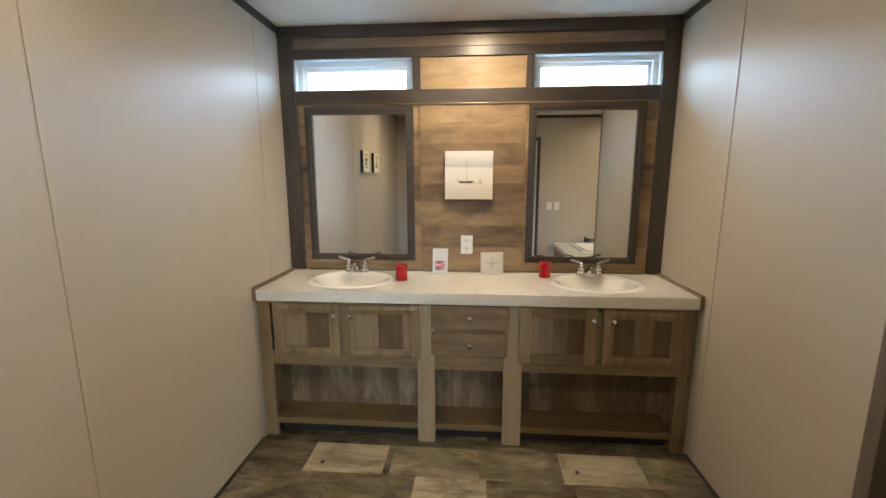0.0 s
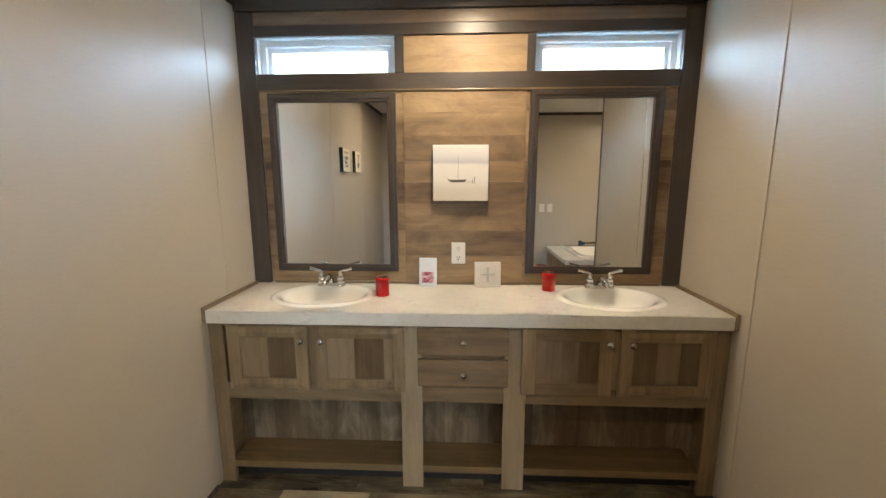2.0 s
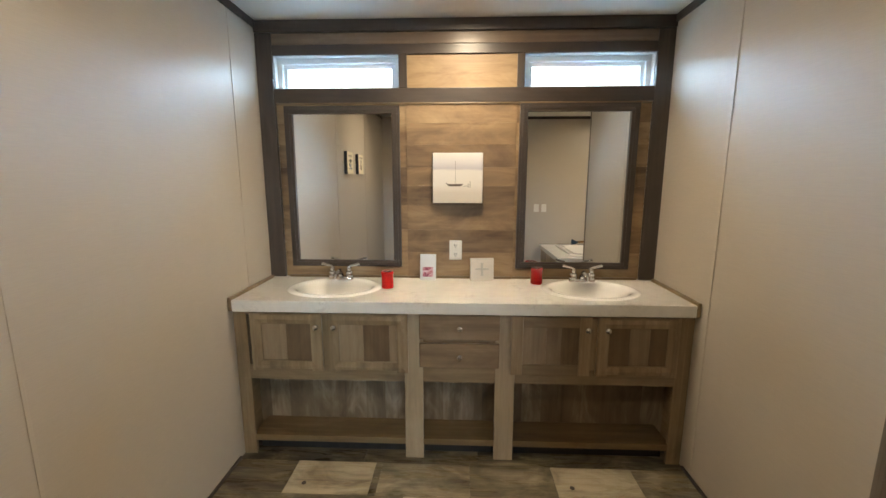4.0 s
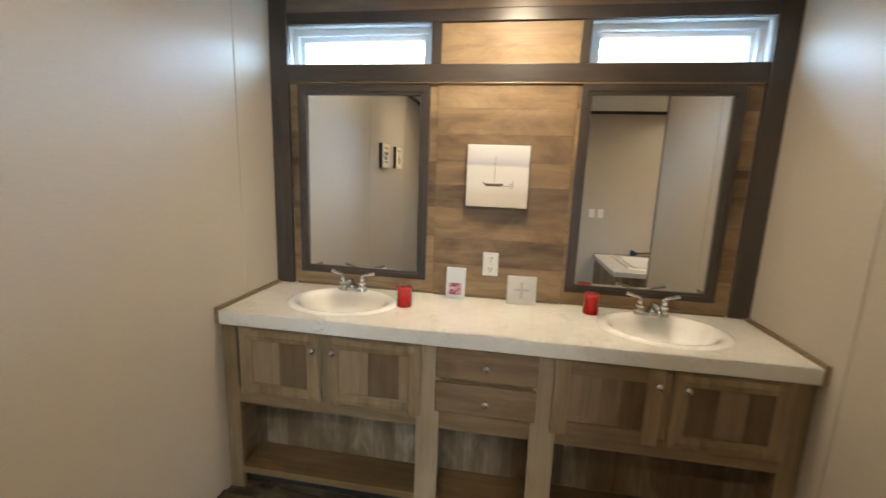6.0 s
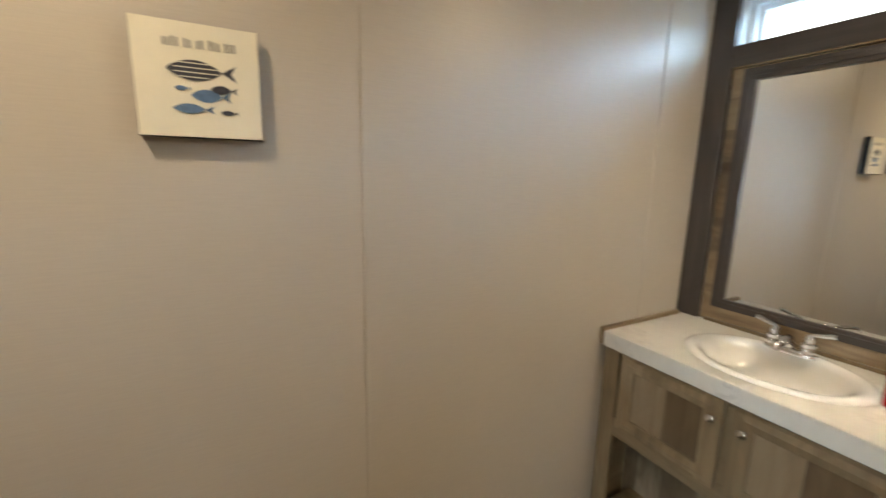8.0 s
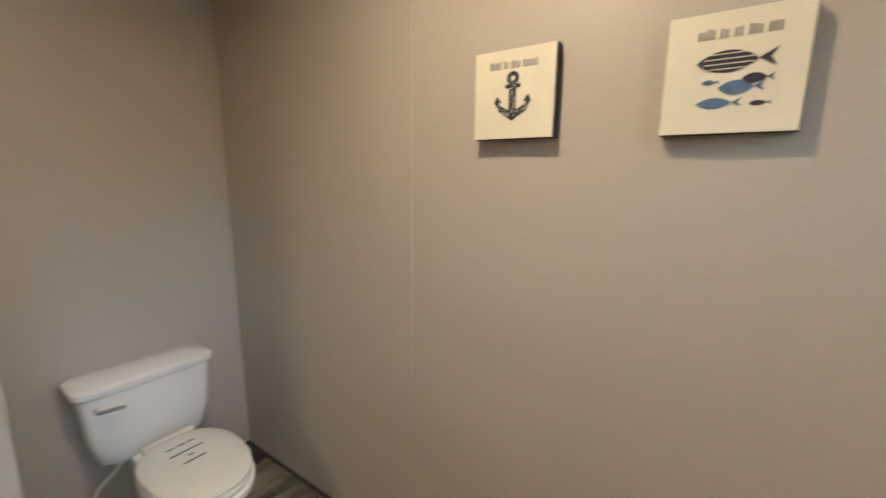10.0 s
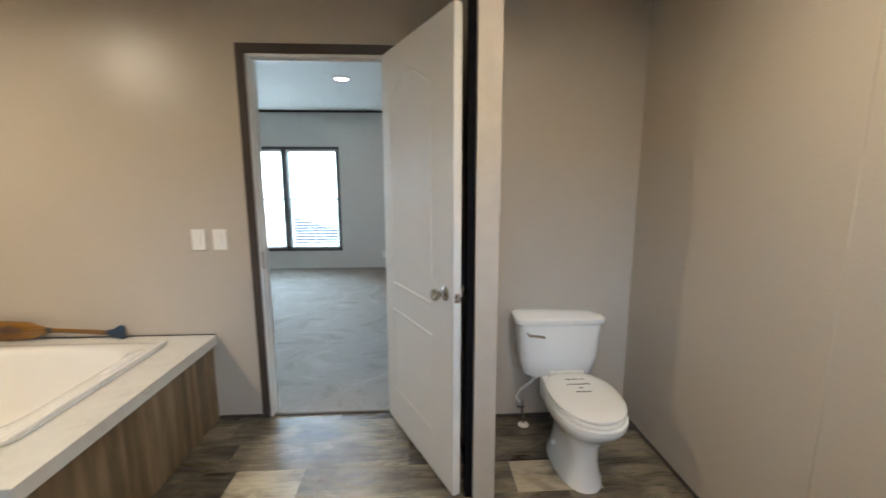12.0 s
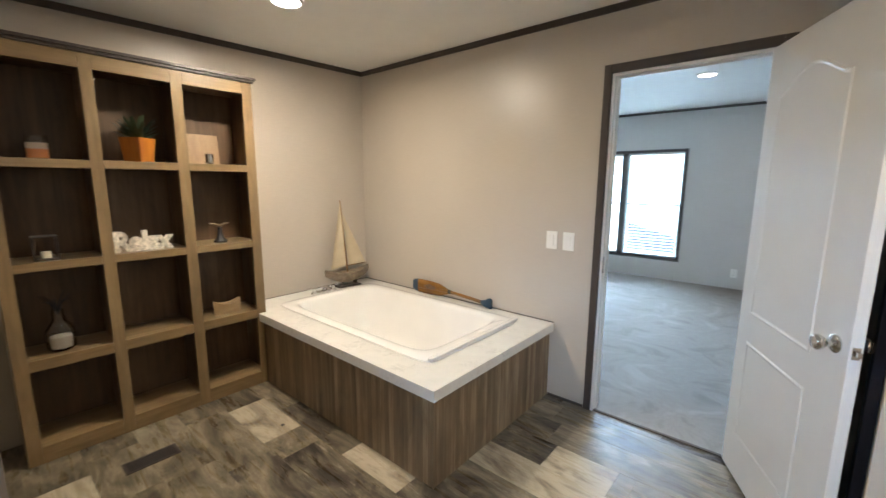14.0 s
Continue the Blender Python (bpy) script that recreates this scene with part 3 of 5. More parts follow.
def knob(parent, x, z, y):
    bm = bmesh.new()
    prof = [(0.001, 0), (0.009, 0), (0.007, 0.006), (0.006, 0.012), (0.013, 0.018), (0.0145, 0.023), (0.011, 0.027), (0.004, 0.029), (0.001, 0.0292)]
    loft(bm, [[(x + r * math.cos(a), y - h, z + r * math.sin(a)) for a in [2 * math.pi * i / 18 for i in range(18)]] for r, h in prof], True, True)
    part("knob", bm, M_NICKEL, parent, "satin nickel knob", smooth=True)


def cabinet_door(x0, x1, z0, z1, knob_x, knob_z, raised, boards):
    y = YF - 0.019
    w = 0.058
    slab = part("door", boxes(((x0 + w - 0.004, y + 0.007, z0 + w - 0.004), (x1 - w + 0.004, YF - 0.002, z1 - w + 0.004))), M_DPAN, vanity)
    xa = x0 + w - 0.002
    for share, m in boards:
        xb = xa + share * (x1 - x0 - 2 * w + 0.004)
        part("board", boxes(((xa + 0.0006, y + 0.0055, z0 + w - 0.002), (xb - 0.0006, y + 0.0075, z1 - w + 0.002))), m, slab)
        xa = xb
    for a, b, m in (((x0, z0), (x0 + w, z1), M_OAK), ((x1 - w, z0), (x1, z1), M_OAK), ((x0 + w, z0), (x1 - w, z0 + w), M_OAKX), ((x0 + w, z1 - w), (x1 - w, z1), M_OAKX)):
        part("door_rail", boxes(((a[0], y, a[1]), (b[0], YF - 0.001, b[1])), r=0.003), m, slab)
    if raised:
        bm = bmesh.new()
        for lp in ([(x0 + 0.012, z0 + 0.012), (x1 - 0.012, z0 + 0.012), (x1 - 0.012, z1 - 0.012), (x0 + 0.012, z1 - 0.012)],):
            outer = [bm.verts.new((px, y - 0.0022, pz)) for px, pz in lp]
            mid = [bm.verts.new((px + (0.02 if px < (x0 + x1) / 2 else -0.02), y - 0.0075, pz + (0.02 if pz < (z0 + z1) / 2 else -0.02))) for px, pz in lp]
            inn = [bm.verts.new((px + (w - 0.016) * (1 if px < (x0 + x1) / 2 else -1), y - 0.0024, pz + (w - 0.016) * (1 if pz < (z0 + z1) / 2 else -1))) for px, pz in lp]
            for p, q in ((outer, mid), (mid, inn)):
                for i in range(4):
                    bm.faces.new((p[i], p[(i + 1) % 4], q[(i + 1) % 4], q[i]))
        part("door_moulding", bm, M_OAK, slab)
    knob(slab, knob_x, knob_z, y - (0.004 if raised else 0))


M_DPAN = wood("door_panel_laminate", (0.25, 0.19, 0.12), (0.19, 0.132, 0.078), (0.10, 0.064, 0.036), "z", 0.118, bands=0.0)
M_BPALE = wood("pale_printed_board", (0.34, 0.265, 0.175), (0.24, 0.172, 0.105), (0.14, 0.096, 0.056), "z", 0.3, bands=0.0, seed=0.3)
M_BDARK = wood("dark_printed_board", (0.18, 0.12, 0.066), (0.12, 0.076, 0.04), (0.066, 0.041, 0.022), "z", 0.3, bands=0.0, seed=0.7)
cabinet_door(-0.905, -0.537, 0.492, 0.802, -0.560, 0.735, True, ((0.5, M_BPALE), (0.5, M_BDARK)))
cabinet_door(-0.507, -0.100, 0.492, 0.802, -0.470, 0.735, True, ((0.42, M_BPALE), (0.45, M_BDARK), (0.13, M_BPALE)))
cabinet_door(0.416, 0.808, 0.492, 0.802, 0.785, 0.740, False, ((0.42, M_BPALE), (0.26, M_DPAN), (0.32, M_BDARK)))
cabinet_door(0.838, 1.235, 0.492, 0.802, 0.880, 0.740, True, ((0.36, M_BDARK), (0.34, M_DPAN), (0.3, M_BDARK)))
for z0, z1 in ((0.672, 0.802), (0.523, 0.652)):
    y = YF - 0.018
    d = part("drawer", boxes(((-0.044, y, z0), (0.359, YF - 0.001, z1)), r=0.005), wood("drawer_laminate", (0.31, 0.225, 0.14), (0.20, 0.135, 0.078), (0.10, 0.064, 0.036), "x", 0.3, bands=0.0, seed=z0 * 7), vanity)
    knob(d, 0.16, (z0 + z1) / 2, y)

# ---- worktop, sinks, taps ----
SINKS = ((-0.535, 5.835), (0.865, 5.835))
SRX, SRY = 0.232, 0.185
top = thing("countertop", (0.155, 5.82, CU), "pale marble-look laminate countertop with oak edging at the walls", "countertop")
bm = bmesh.new()
YC = 5.572
for (sx, sy), a, b in ((SINKS[0], XL + 0.018, 0.165), (SINKS[1], 0.165, XR - 0.018)):
    ring_plate(bm, a, YC, b, YN - 0.002, CU + 0.001, CT, loop(sx, sy, 0, SRX, SRY, 64))
bmesh.ops.remove_doubles(bm, verts=bm.verts, dist=0.0001)
part("slab", bm, M_MARBLE, top)
part("front_apron", boxes(((XL + 0.018, YC - 0.004, CU - 0.006), (XR - 0.018, YC - 0.0005, CT - 0.001)), r=0.001), M_MARBLE, top)
part("edging", boxes(((XL, YC - 0.006, CU - 0.004), (XL + 0.017, YN - 0.025, CT + 0.014)), r=0.003), M_OAKY, top, "oak edging strip")
part("edging", boxes(((XR - 0.017, YC - 0.006, CU - 0.004), (XR, YN - 0.025, CT + 0.014)), r=0.003), M_OAKY, top, "oak edging strip")
part("edging", boxes(((XL + 0.11, YN - 0.012, CT + 0.001), (-0.155, YN - 0.001, CT + 0.014)), ((-0.15, YN - 0.02, CT + 0.001), (0.47, YN - 0.009, CT + 0.016)), ((0.475, YN - 0.012, CT + 0.001), (1.21, YN - 0.001, CT + 0.014)), r=0.002), M_OAKX, top, "oak edging strip")


def sink(cx, cy):
    t = thing("sink", (cx, cy, CT), "oval white drop-in sink set in the marble-look countertop", "sink", "vanity sinks")
    bm = bmesh.new()
    P = [(1.12, 0.0006), (1.105, 0.0035), (1.07, 0.0075), (1.02, 0.0095), (0.97, 0.0085), (0.92, 0.004), (0.87, -0.007), (0.81, -0.028), (0.72, -0.065), (0.58, -0.09), (0.42, -0.105), (0.25, -0.112), (0.1, -0.114)]
    lo = [loop(cx, cy - (0.0 if k > 0.9 else (1 - k) * 0.012), CT + h, SRX * k, SRY * k, 64) for k, h in P]
    loft(bm, lo, False, True)
    part("basin", bm, M_CERAMIC, t, smooth=True)
    bm = bmesh.new()
    turned(bm, [(0.001, CT - 0.1125), (0.021, CT - 0.1125), (0.023, CT - 0.1095), (0.015, CT - 0.1085), (0.001, CT - 0.109)], cx, cy - 0.012)
    part("drain", bm, M_CHROME, t, "chrome drain", smooth=True)


def faucet(cx, cy, z):
    t = thing("faucet", (cx, cy, z), "chrome centre-set faucet with two curved lever handles", "faucet", "vanity faucets")
    t.scale = (0.95, 1.0, 0.95)
    bm = loft(bmesh.new(), [loop(cx, cy, z, 0.078, 0.026, 36, 2.6), loop(cx, cy, z + 0.012, 0.078, 0.026, 36, 2.6), loop(cx, cy, z + 0.02, 0.070, 0.021, 36, 2.6)], True, True)
    part("base_plate", bm, M_CHROME, t, smooth=True)
    bm = tube(bmesh.new(), [(cx, cy, z + 0.015), (cx, cy - 0.005, z + 0.04), (cx, cy - 0.03, z + 0.058), (cx, cy - 0.07, z + 0.056), (cx, cy - 0.105, z + 0.044), (cx, cy - 0.112, z + 0.030)], 0.019, 14, 0.011)
    part("spout", bm, M_CHROME, t, smooth=True)
    for s in (-1, 1):
        hx = cx + s * 0.052
        bm = turned(bmesh.new(), [(0.001, z + 0.018), (0.023, z + 0.018), (0.024, z + 0.026), (0.021, z + 0.030), (0.021, z + 0.046), (0.022, z + 0.050), (0.015, z + 0.054), (0.014, z + 0.064), (0.016, z + 0.068), (0.014, z + 0.076), (0.008, z + 0.084), (0.001, z + 0.085)], hx, cy)
        h = part("handle", bm, M_CHROME, t, smooth=True)
        bm = tube(bmesh.new(), [(hx - s * 0.004, cy, z + 0.078), (hx + s * 0.012, cy + 0.002, z + 0.086), (hx + s * 0.03, cy + 0.004, z + 0.089), (hx + s * 0.052, cy + 0.006, z + 0.095), (hx + s * 0.066, cy + 0.006, z + 0.098)], 0.0062, 10, 0.0092)
        part("lever", bm, M_CHROME, h, smooth=True)


for sx, sy in SINKS:
    sink(sx, sy)
    faucet(sx - 0.005, 5.970, CT + 0.013)


def cup(x, y):
    z = CT + 0.001
    t = thing("toothbrush_holder", (x, y, z), "small red ceramic toothbrush holder on the countertop", "toothbrush holder", "red holders")
    bm = turned(bmesh.new(), [(0.001, z), (0.032, z), (0.0345, z + 0.004), (0.0335, z + 0.05), (0.034, z + 0.076), (0.0355, z + 0.079), (0.0355, z + 0.089), (0.032, z + 0.094), (0.001, z + 0.095)], x, y, 32)
    part("body", bm, M_RED, t, smooth=True)
    for i in range(4):
        a = i * math.pi / 2 + 0.6
        hx, hy = x + 0.018 * math.cos(a), y + 0.018 * math.sin(a)
        part("slot", turned(bmesh.new(), [(0.001, z + 0.093), (0.008, z + 0.093), (0.008, z + 0.0958), (0.001, z + 0.0958)], hx, hy, 12), M_BLACK, t, "dark opening")


cup(-0.242, 5.84)
cup(0.600, 5.965)


def tilted(ob, rx, rz=0.0):
    ob.rotation_euler = (radians(rx), 0, radians(rz))


def photo_print():
    """A small blotchy print in pinks, mauve and white."""
    m, nt, b = shader("photo_print", 0.4)
    n = tex_noise(nt, coords(nt, (1, 1, 1)), 38, 3, 0.5, 1.2)
    nt.links.new(ramp(nt, n, [(0.34, (0.12, 0.03, 0.07)), (0.46, (0.42, 0.10, 0.16)), (0.55, (0.62, 0.40, 0.46)), (0.68, (0.72, 0.70, 0.76))]), b.inputs["Base Color"])
    return m


# a small photo card and a small cross plaque lean on the wall
px, py, pz = -0.030, 6.010, CT + 0.002
t = thing("photo_card", (px, py, pz), "white upright card frame with a small pink picture", "picture frame")
part("frame", boxes(((px - 0.047, py - 0.006, pz), (px + 0.047, py + 0.006, pz + 0.155)), r=0.002), plain("pale_blue_white", (0.70, 0.74, 0.78), 0.4, vary=0.02), t)
part("photo", boxes(((px - 0.031, py - 0.0075, pz + 0.022), (px + 0.031, py - 0.0062, pz + 0.080))), photo_print(), t, "pink and white picture")
tilted(t, -6, -3)
px = 0.288
t = thing("cross_plaque", (px, py, pz), "square white plaque with a raised cross", "plaque")
part("board", boxes(((px - 0.069, py - 0.012, pz), (px + 0.069, py + 0.012, pz + 0.135)), r=0.003), M_PALEC, t)
bm = boxes(((px - 0.006, py - 0.017, pz + 0.035), (px + 0.006, py - 0.0118, pz + 0.105)), ((px - 0.03, py - 0.0165, pz + 0.066), (px + 0.03, py - 0.0119, pz + 0.078)), r=0.002)
for dx, dz in ((0, 0.035), (0, 0.105), (-0.03, 0.072), (0.03, 0.072)):
    box(bm, (px + dx - 0.009, py - 0.018, pz + dz - 0.004), (px + dx + 0.009, py - 0.0117, pz + dz + 0.004), 0.0015)
part("cross", bm, plain("silver_grey_paint", (0.55, 0.54, 0.50), 0.4), t, "raised silver-grey cross")
tilted(t, -5, 4)


def outlet_plate(name, x, y, z, face, kind_of):
    """face: +1 looks north, -1 looks south."""
    t = thing(name, (x, y, z), "white duplex wall outlet" if kind_of == "outlet" else "white rocker light switch on the wall", "outlet" if kind_of == "outlet" else "light switch", "" if kind_of == "outlet" else "rocker switches")
    s = face
    ys = sorted((y, y + s * 0.006))
    part("plate", boxes(((x - 0.037, ys[0], z - 0.058), (x + 0.037, ys[1], z + 0.058)), r=0.002), M_PLASTIC, t)
    if kind_of == "outlet":
        for dz in (-0.026, 0.026):
            ys = sorted((y + s * 0.006, y + s * 0.009))
            r = part("receptacle", boxes(((x - 0.017, ys[0], z + dz - 0.016), (x + 0.017, ys[1], z + dz + 0.016)), r=0.002), M_PLASTIC, t)
            ys = sorted((y + s * 0.0085, y + s * 0.0095))
            for a, b, c, d in ((-0.008, -0.005, -0.002, 0.010), (0.005, 0.008, -0.002, 0.010), (-0.003, 0.003, -0.012, -0.007)):
                part("slot", boxes(((x + a, ys[0], z + dz + c), (x + b, ys[1], z + dz + d))), M_BLACK, r)
    else:
        ys = sorted((y + s * 0.006, y + s * 0.011))
        part("rocker", boxes(((x - 0.016, ys[0], z - 0.033), (x + 0.016, ys[1], z + 0.033)), r=0.003), M_PLASTIC, t)


outlet_plate("wall_outlet", 0.132, YN - 0.009, 1.045, -1, "outlet")
outlet_plate("wall_switch", 1.318, YS, 1.072, 1, "switch")
outlet_plate("wall_switch", 1.432, YS, 1.072, 1, "switch")
outlet_plate("bedroom_outlet", 0.79, BY0, 0.22, 1, "outlet")


def curve_plate(pts, y0, y1):
    """A flat plate cut to an outline in x and z."""
    bm = bmesh.new()
    f = [bm.verts.new((x, y0, z)) for x, z in pts]
    b = [bm.verts.new((x, y1, z)) for x, z in pts]
    bm.faces.new(f)
    bm.faces.new(b[::-1])
    for i in range(len(pts)):
        j = (i + 1) % len(pts)
        bm.faces.new((f[i], b[i], b[j], f[j]))
    return bm


# boat picture on the plank wall
cx, cz, cy = 0.142, 1.47, YN - 0.009
t = thing("boat_picture", (cx, cy, cz - 0.143), "square canvas print of a faint sailing boat under a grey sky", "canvas print")
m, nt, b = shader("boat_sky_canvas", 0.8)
g = nt.nodes.new("ShaderNodeNewGeometry")
sep = nt.nodes.new("ShaderNodeSeparateXYZ")
nt.links.new(g.outputs["Position"], sep.inputs[0])
wob = maths(nt, "ADD", sep.outputs[2], maths(nt, "MULTIPLY", tex_noise(nt, coords(nt, (10, 10, 60), True), 1.0, 4), 0.02))
hgt = maths(nt, "MULTIPLY", maths(nt, "SUBTRACT", wob, cz - 0.143), 1 / 0.286)
nt.links.new(ramp(nt, hgt, [(0.05, (0.62, 0.56, 0.47)), (0.25, (0.66, 0.60, 0.53)), (0.40, (0.74, 0.70, 0.64)), (0.68, (0.74, 0.71, 0.67)), (0.72, (0.50, 0.48, 0.52)), (0.86, (0.66, 0.64, 0.64)), (1.0, (0.74, 0.72, 0.69))]), b.inputs["Base Color"])
part("canvas", boxes(((cx - 0.144, cy - 0.034, cz - 0.143), (cx + 0.144, cy, cz + 0.143)), r=0.003), m, t)
ink = plain("grey_ink", (0.10, 0.085, 0.075), 0.8, vary=0.3, scale=60)
y0, y1 = cy - 0.0352, cy - 0.0341
hull = [(cx - 0.07, cz - 0.024), (cx - 0.055, cz - 0.034), (cx - 0.01, cz - 0.034), (cx + 0.03, cz - 0.032), (cx + 0.028, cz - 0.04), (cx + 0.015, cz - 0.046), (cx - 0.05, cz - 0.046), (cx - 0.062, cz - 0.036)]
part("hull", curve_plate(hull, y0, y1), ink, t, "painted boat hull")
part("mast", boxes(((cx - 0.014, y0, cz - 0.036), (cx - 0.0125, y1, cz + 0.095)), ((cx + 0.03, y0, cz - 0.046), (cx + 0.055, y1, cz - 0.044)), ((cx + 0.059, y0, cz - 0.054), (cx + 0.062, y1, cz - 0.028)), ((cx + 0.070, y0, cz - 0.054), (cx + 0.073, y1, cz - 0.018))), ink, t, "painted mast and jetty posts")


# two canvases on the west wall; built facing -y and turned to face the room
def canvas(name, yc, zc, w, h, label):
    t = thing(name, (0, 0, 0), label, "canvas print", "")
    part("stretcher", boxes(((-w / 2, -0.0345, 0), (w / 2, -0.002, h)), r=0.002), M_BLACK, t, "black edge")
    part("canvas", boxes(((-w / 2 + 0.001, -0.036, 0.001), (w / 2 - 0.001, -0.034, h - 0.001)), r=0.0005), M_CANVAS, t)
    t.location, t.rotation_euler = (XW, yc, zc - h / 2), (0, 0, radians(90))
    return t


dark_ink = plain("dark_slate_ink", (0.035, 0.035, 0.045), 0.7, vary=0.5, scale=160)
blue_ink = plain("blue_ink", (0.09, 0.16, 0.27), 0.7, vary=0.25, scale=120)
grey_ink = plain("pale_lettering", (0.36, 0.33, 0.28), 0.8)
FW, FH = 0.226, 0.223
fish = canvas("fish_canvas", 4.256, 1.644, FW, FH, "cream canvas with a shoal of dark and blue fish")
Y0, Y1 = -0.0375, -0.0362


def lettering(t, x0, z0, text_w, words):
    """Unreadable pale lettering: words of small bars."""
    n = sum(words) + len(words) - 1
    step, i = text_w / n, 0
    rr = random.Random(n)
    for w in words:
        for k in range(w):
            a = x0 + step * i
            hgt = 0.015 + rr.choice((0.0, 0.002, 0.004))
            part("letter", boxes(((a, Y0, z0), (a + step * 0.72, Y1, z0 + hgt))), grey_ink, t)
            i += 1
        i += 1


def fish_shape(cx, cz, l, h):
    pts = []
    for i in range(17):
        u = i / 16
        pts.append((cx - l / 2 + l * 0.78 * u, cz + h / 2 * math.sin(math.pi * u) ** 0.75))
    pts += [(cx + l / 2, cz + h * 0.42), (cx + l * 0.42, cz), (cx + l / 2, cz - h * 0.42)]
    for i in range(16, 0, -1):
        u = i / 16
        pts.append((cx - l / 2 + l * 0.78 * u, cz - h / 2 * math.sin(math.pi * u) ** 0.75))
    return curve_plate(pts, Y0, Y1)


lettering(fish, -0.06, 0.174, 0.13, (4, 2, 2, 3, 3))
for fx, fz, l, h, m in ((0.005, 0.132, 0.125, 0.040, dark_ink), (0.042, 0.098, 0.05, 0.018, dark_ink), (0.018, 0.084, 0.072, 0.026, blue_ink), (-0.032, 0.096, 0.028, 0.010, blue_ink), (-0.015, 0.057, 0.074, 0.020, blue_ink), (0.05, 0.053, 0.034, 0.010, dark_ink)):
    part("fish", fish_shape(fx, fz, l, h), m, fish)
for k in range(4):
    part("fish_stripe", boxes(((-0.045, Y0 - 0.0006, 0.118 + k * 0.009), (0.04 - abs(k - 1.5) * 0.012, Y0 - 0.0001, 0.1195 + k * 0.009))), M_CANVAS, fish)
anchor = canvas("anchor_canvas", 3.804, 1.648, 0.220, 0.217, "cream canvas with a dark speckled anchor")
Y0, Y1 = -0.0375, -0.0362
lettering(anchor, -0.065, 0.170, 0.13, (5, 2, 4, 6))
K, KZ = 0.80, 0.030


def kz(z):
    """Heights of the anchor, drawn at four fifths."""
    return KZ + z * K


bm = bmesh.new()
ring = [(0.0165 * math.cos(2 * math.pi * i / 20), kz(0.146) + 0.0165 * math.sin(2 * math.pi * i / 20)) for i in range(20)]
inner = [(0.0065 * math.cos(2 * math.pi * i / 20), kz(0.146) + 0.0065 * math.sin(2 * math.pi * i / 20)) for i in range(20)]
loft(bm, [[(x, Y1, z) for x, z in ring], [(x, Y0, z) for x, z in ring], [(x, Y0, z) for x, z in inner], [(x, Y1, z) for x, z in inner]])
part("anchor_ring", bm, dark_ink, anchor)
part("anchor_shank", boxes(((-0.0095, Y0, kz(0.05)), (0.0095, Y1, kz(0.135))), ((-0.020, Y0 - 0.0003, kz(0.117)), (0.020, Y1, kz(0.129)))), dark_ink, anchor)
arms = [(-0.055, 0.088), (-0.043, 0.066), (-0.02, 0.055), (0.0, 0.047), (0.02, 0.055), (0.043, 0.066), (0.055, 0.088), (0.058, 0.07), (0.044, 0.046), (0.018, 0.030), (0.0, 0.018), (-0.018, 0.030), (-0.044, 0.046), (-0.058, 0.07)]
part("anchor_fluke", curve_plate([(x * K, kz(z)) for x, z in arms], Y0 - 0.0004, Y1), dark_ink, anchor)
tips = [(-0.064, 0.072), (-0.053, 0.095), (-0.038, 0.076)]
part("anchor_tip", curve_plate([(x * K, kz(z)) for x, z in tips], Y0 - 0.0008, Y1), dark_ink, anchor)
part("anchor_tip", curve_plate([(-x * K, kz(z)) for x, z in tips][::-1], Y0 - 0.0008, Y1), dark_ink, anchor)
rr = random.Random(5)
spots = [(rr.uniform(-0.0075, 0.005), kz(0.052 + 0.0036 * i)) for i in range(24)]
spots += [(u * K, kz(0.034 + 9.5 * u * u + rr.uniform(-0.004, 0.010))) for u in [rr.uniform(-0.05, 0.05) for i in range(34)]]
part("speckle", boxes(*[((x, Y0 - 0.0012, z), (x + rr.uniform(0.002, 0.004), Y0 - 0.0006, z + 0.0018)) for x, z in spots]), M_CANVAS, anchor)

# ---- cube shelving ----
shelf = thing("built_in_shelving", (SX, (SY0 + SY1) / 2, 0), "built-in honey-oak shelving with twelve open cubes, darker inside", "shelving unit")
cols = [SY0, 3.423, 3.765, 3.825, 4.169, 4.224, 4.562, SY1]
zs = [0.0, 0.088, 0.492, 0.549, 0.995, 1.039, 1.50, 1.543, 1.994, SZ]
D = 0.285
for a, b in ((0, 1), (2, 3), (4, 5), (6, 7)):
    part("stile", boxes(((SX, cols[a], 0), (SX + 0.02, cols[b], SZ)), r=0.002), M_SHELF, shelf)
for c in ((1, 2), (3, 4), (5, 6)):
    for a, b in ((0, 1), (2, 3), (4, 5), (6, 7), (8, 9)):
        part("rail", boxes(((SX + 0.001, cols[c[0]], zs[a]), (SX + 0.02, cols[c[1]], zs[b])), r=0.002), M_SHELFY, shelf)
for a, b in ((0, 1), (2, 3), (4, 5), (6, 7)):
    part("shelf", boxes(((SX + 0.02, SY0 + 0.02, zs[b] - 0.02), (SX + D, SY1 - 0.02, zs[b] - 0.002)), r=0.001), M_SHELFY, shelf)
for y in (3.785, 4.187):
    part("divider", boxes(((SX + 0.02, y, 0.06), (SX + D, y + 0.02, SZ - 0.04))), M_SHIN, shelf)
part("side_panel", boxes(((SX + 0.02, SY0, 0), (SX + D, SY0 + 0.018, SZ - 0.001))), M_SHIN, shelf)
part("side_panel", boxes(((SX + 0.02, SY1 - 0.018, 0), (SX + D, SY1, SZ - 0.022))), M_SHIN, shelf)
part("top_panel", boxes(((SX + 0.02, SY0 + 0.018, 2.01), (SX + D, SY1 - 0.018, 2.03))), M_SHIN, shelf)
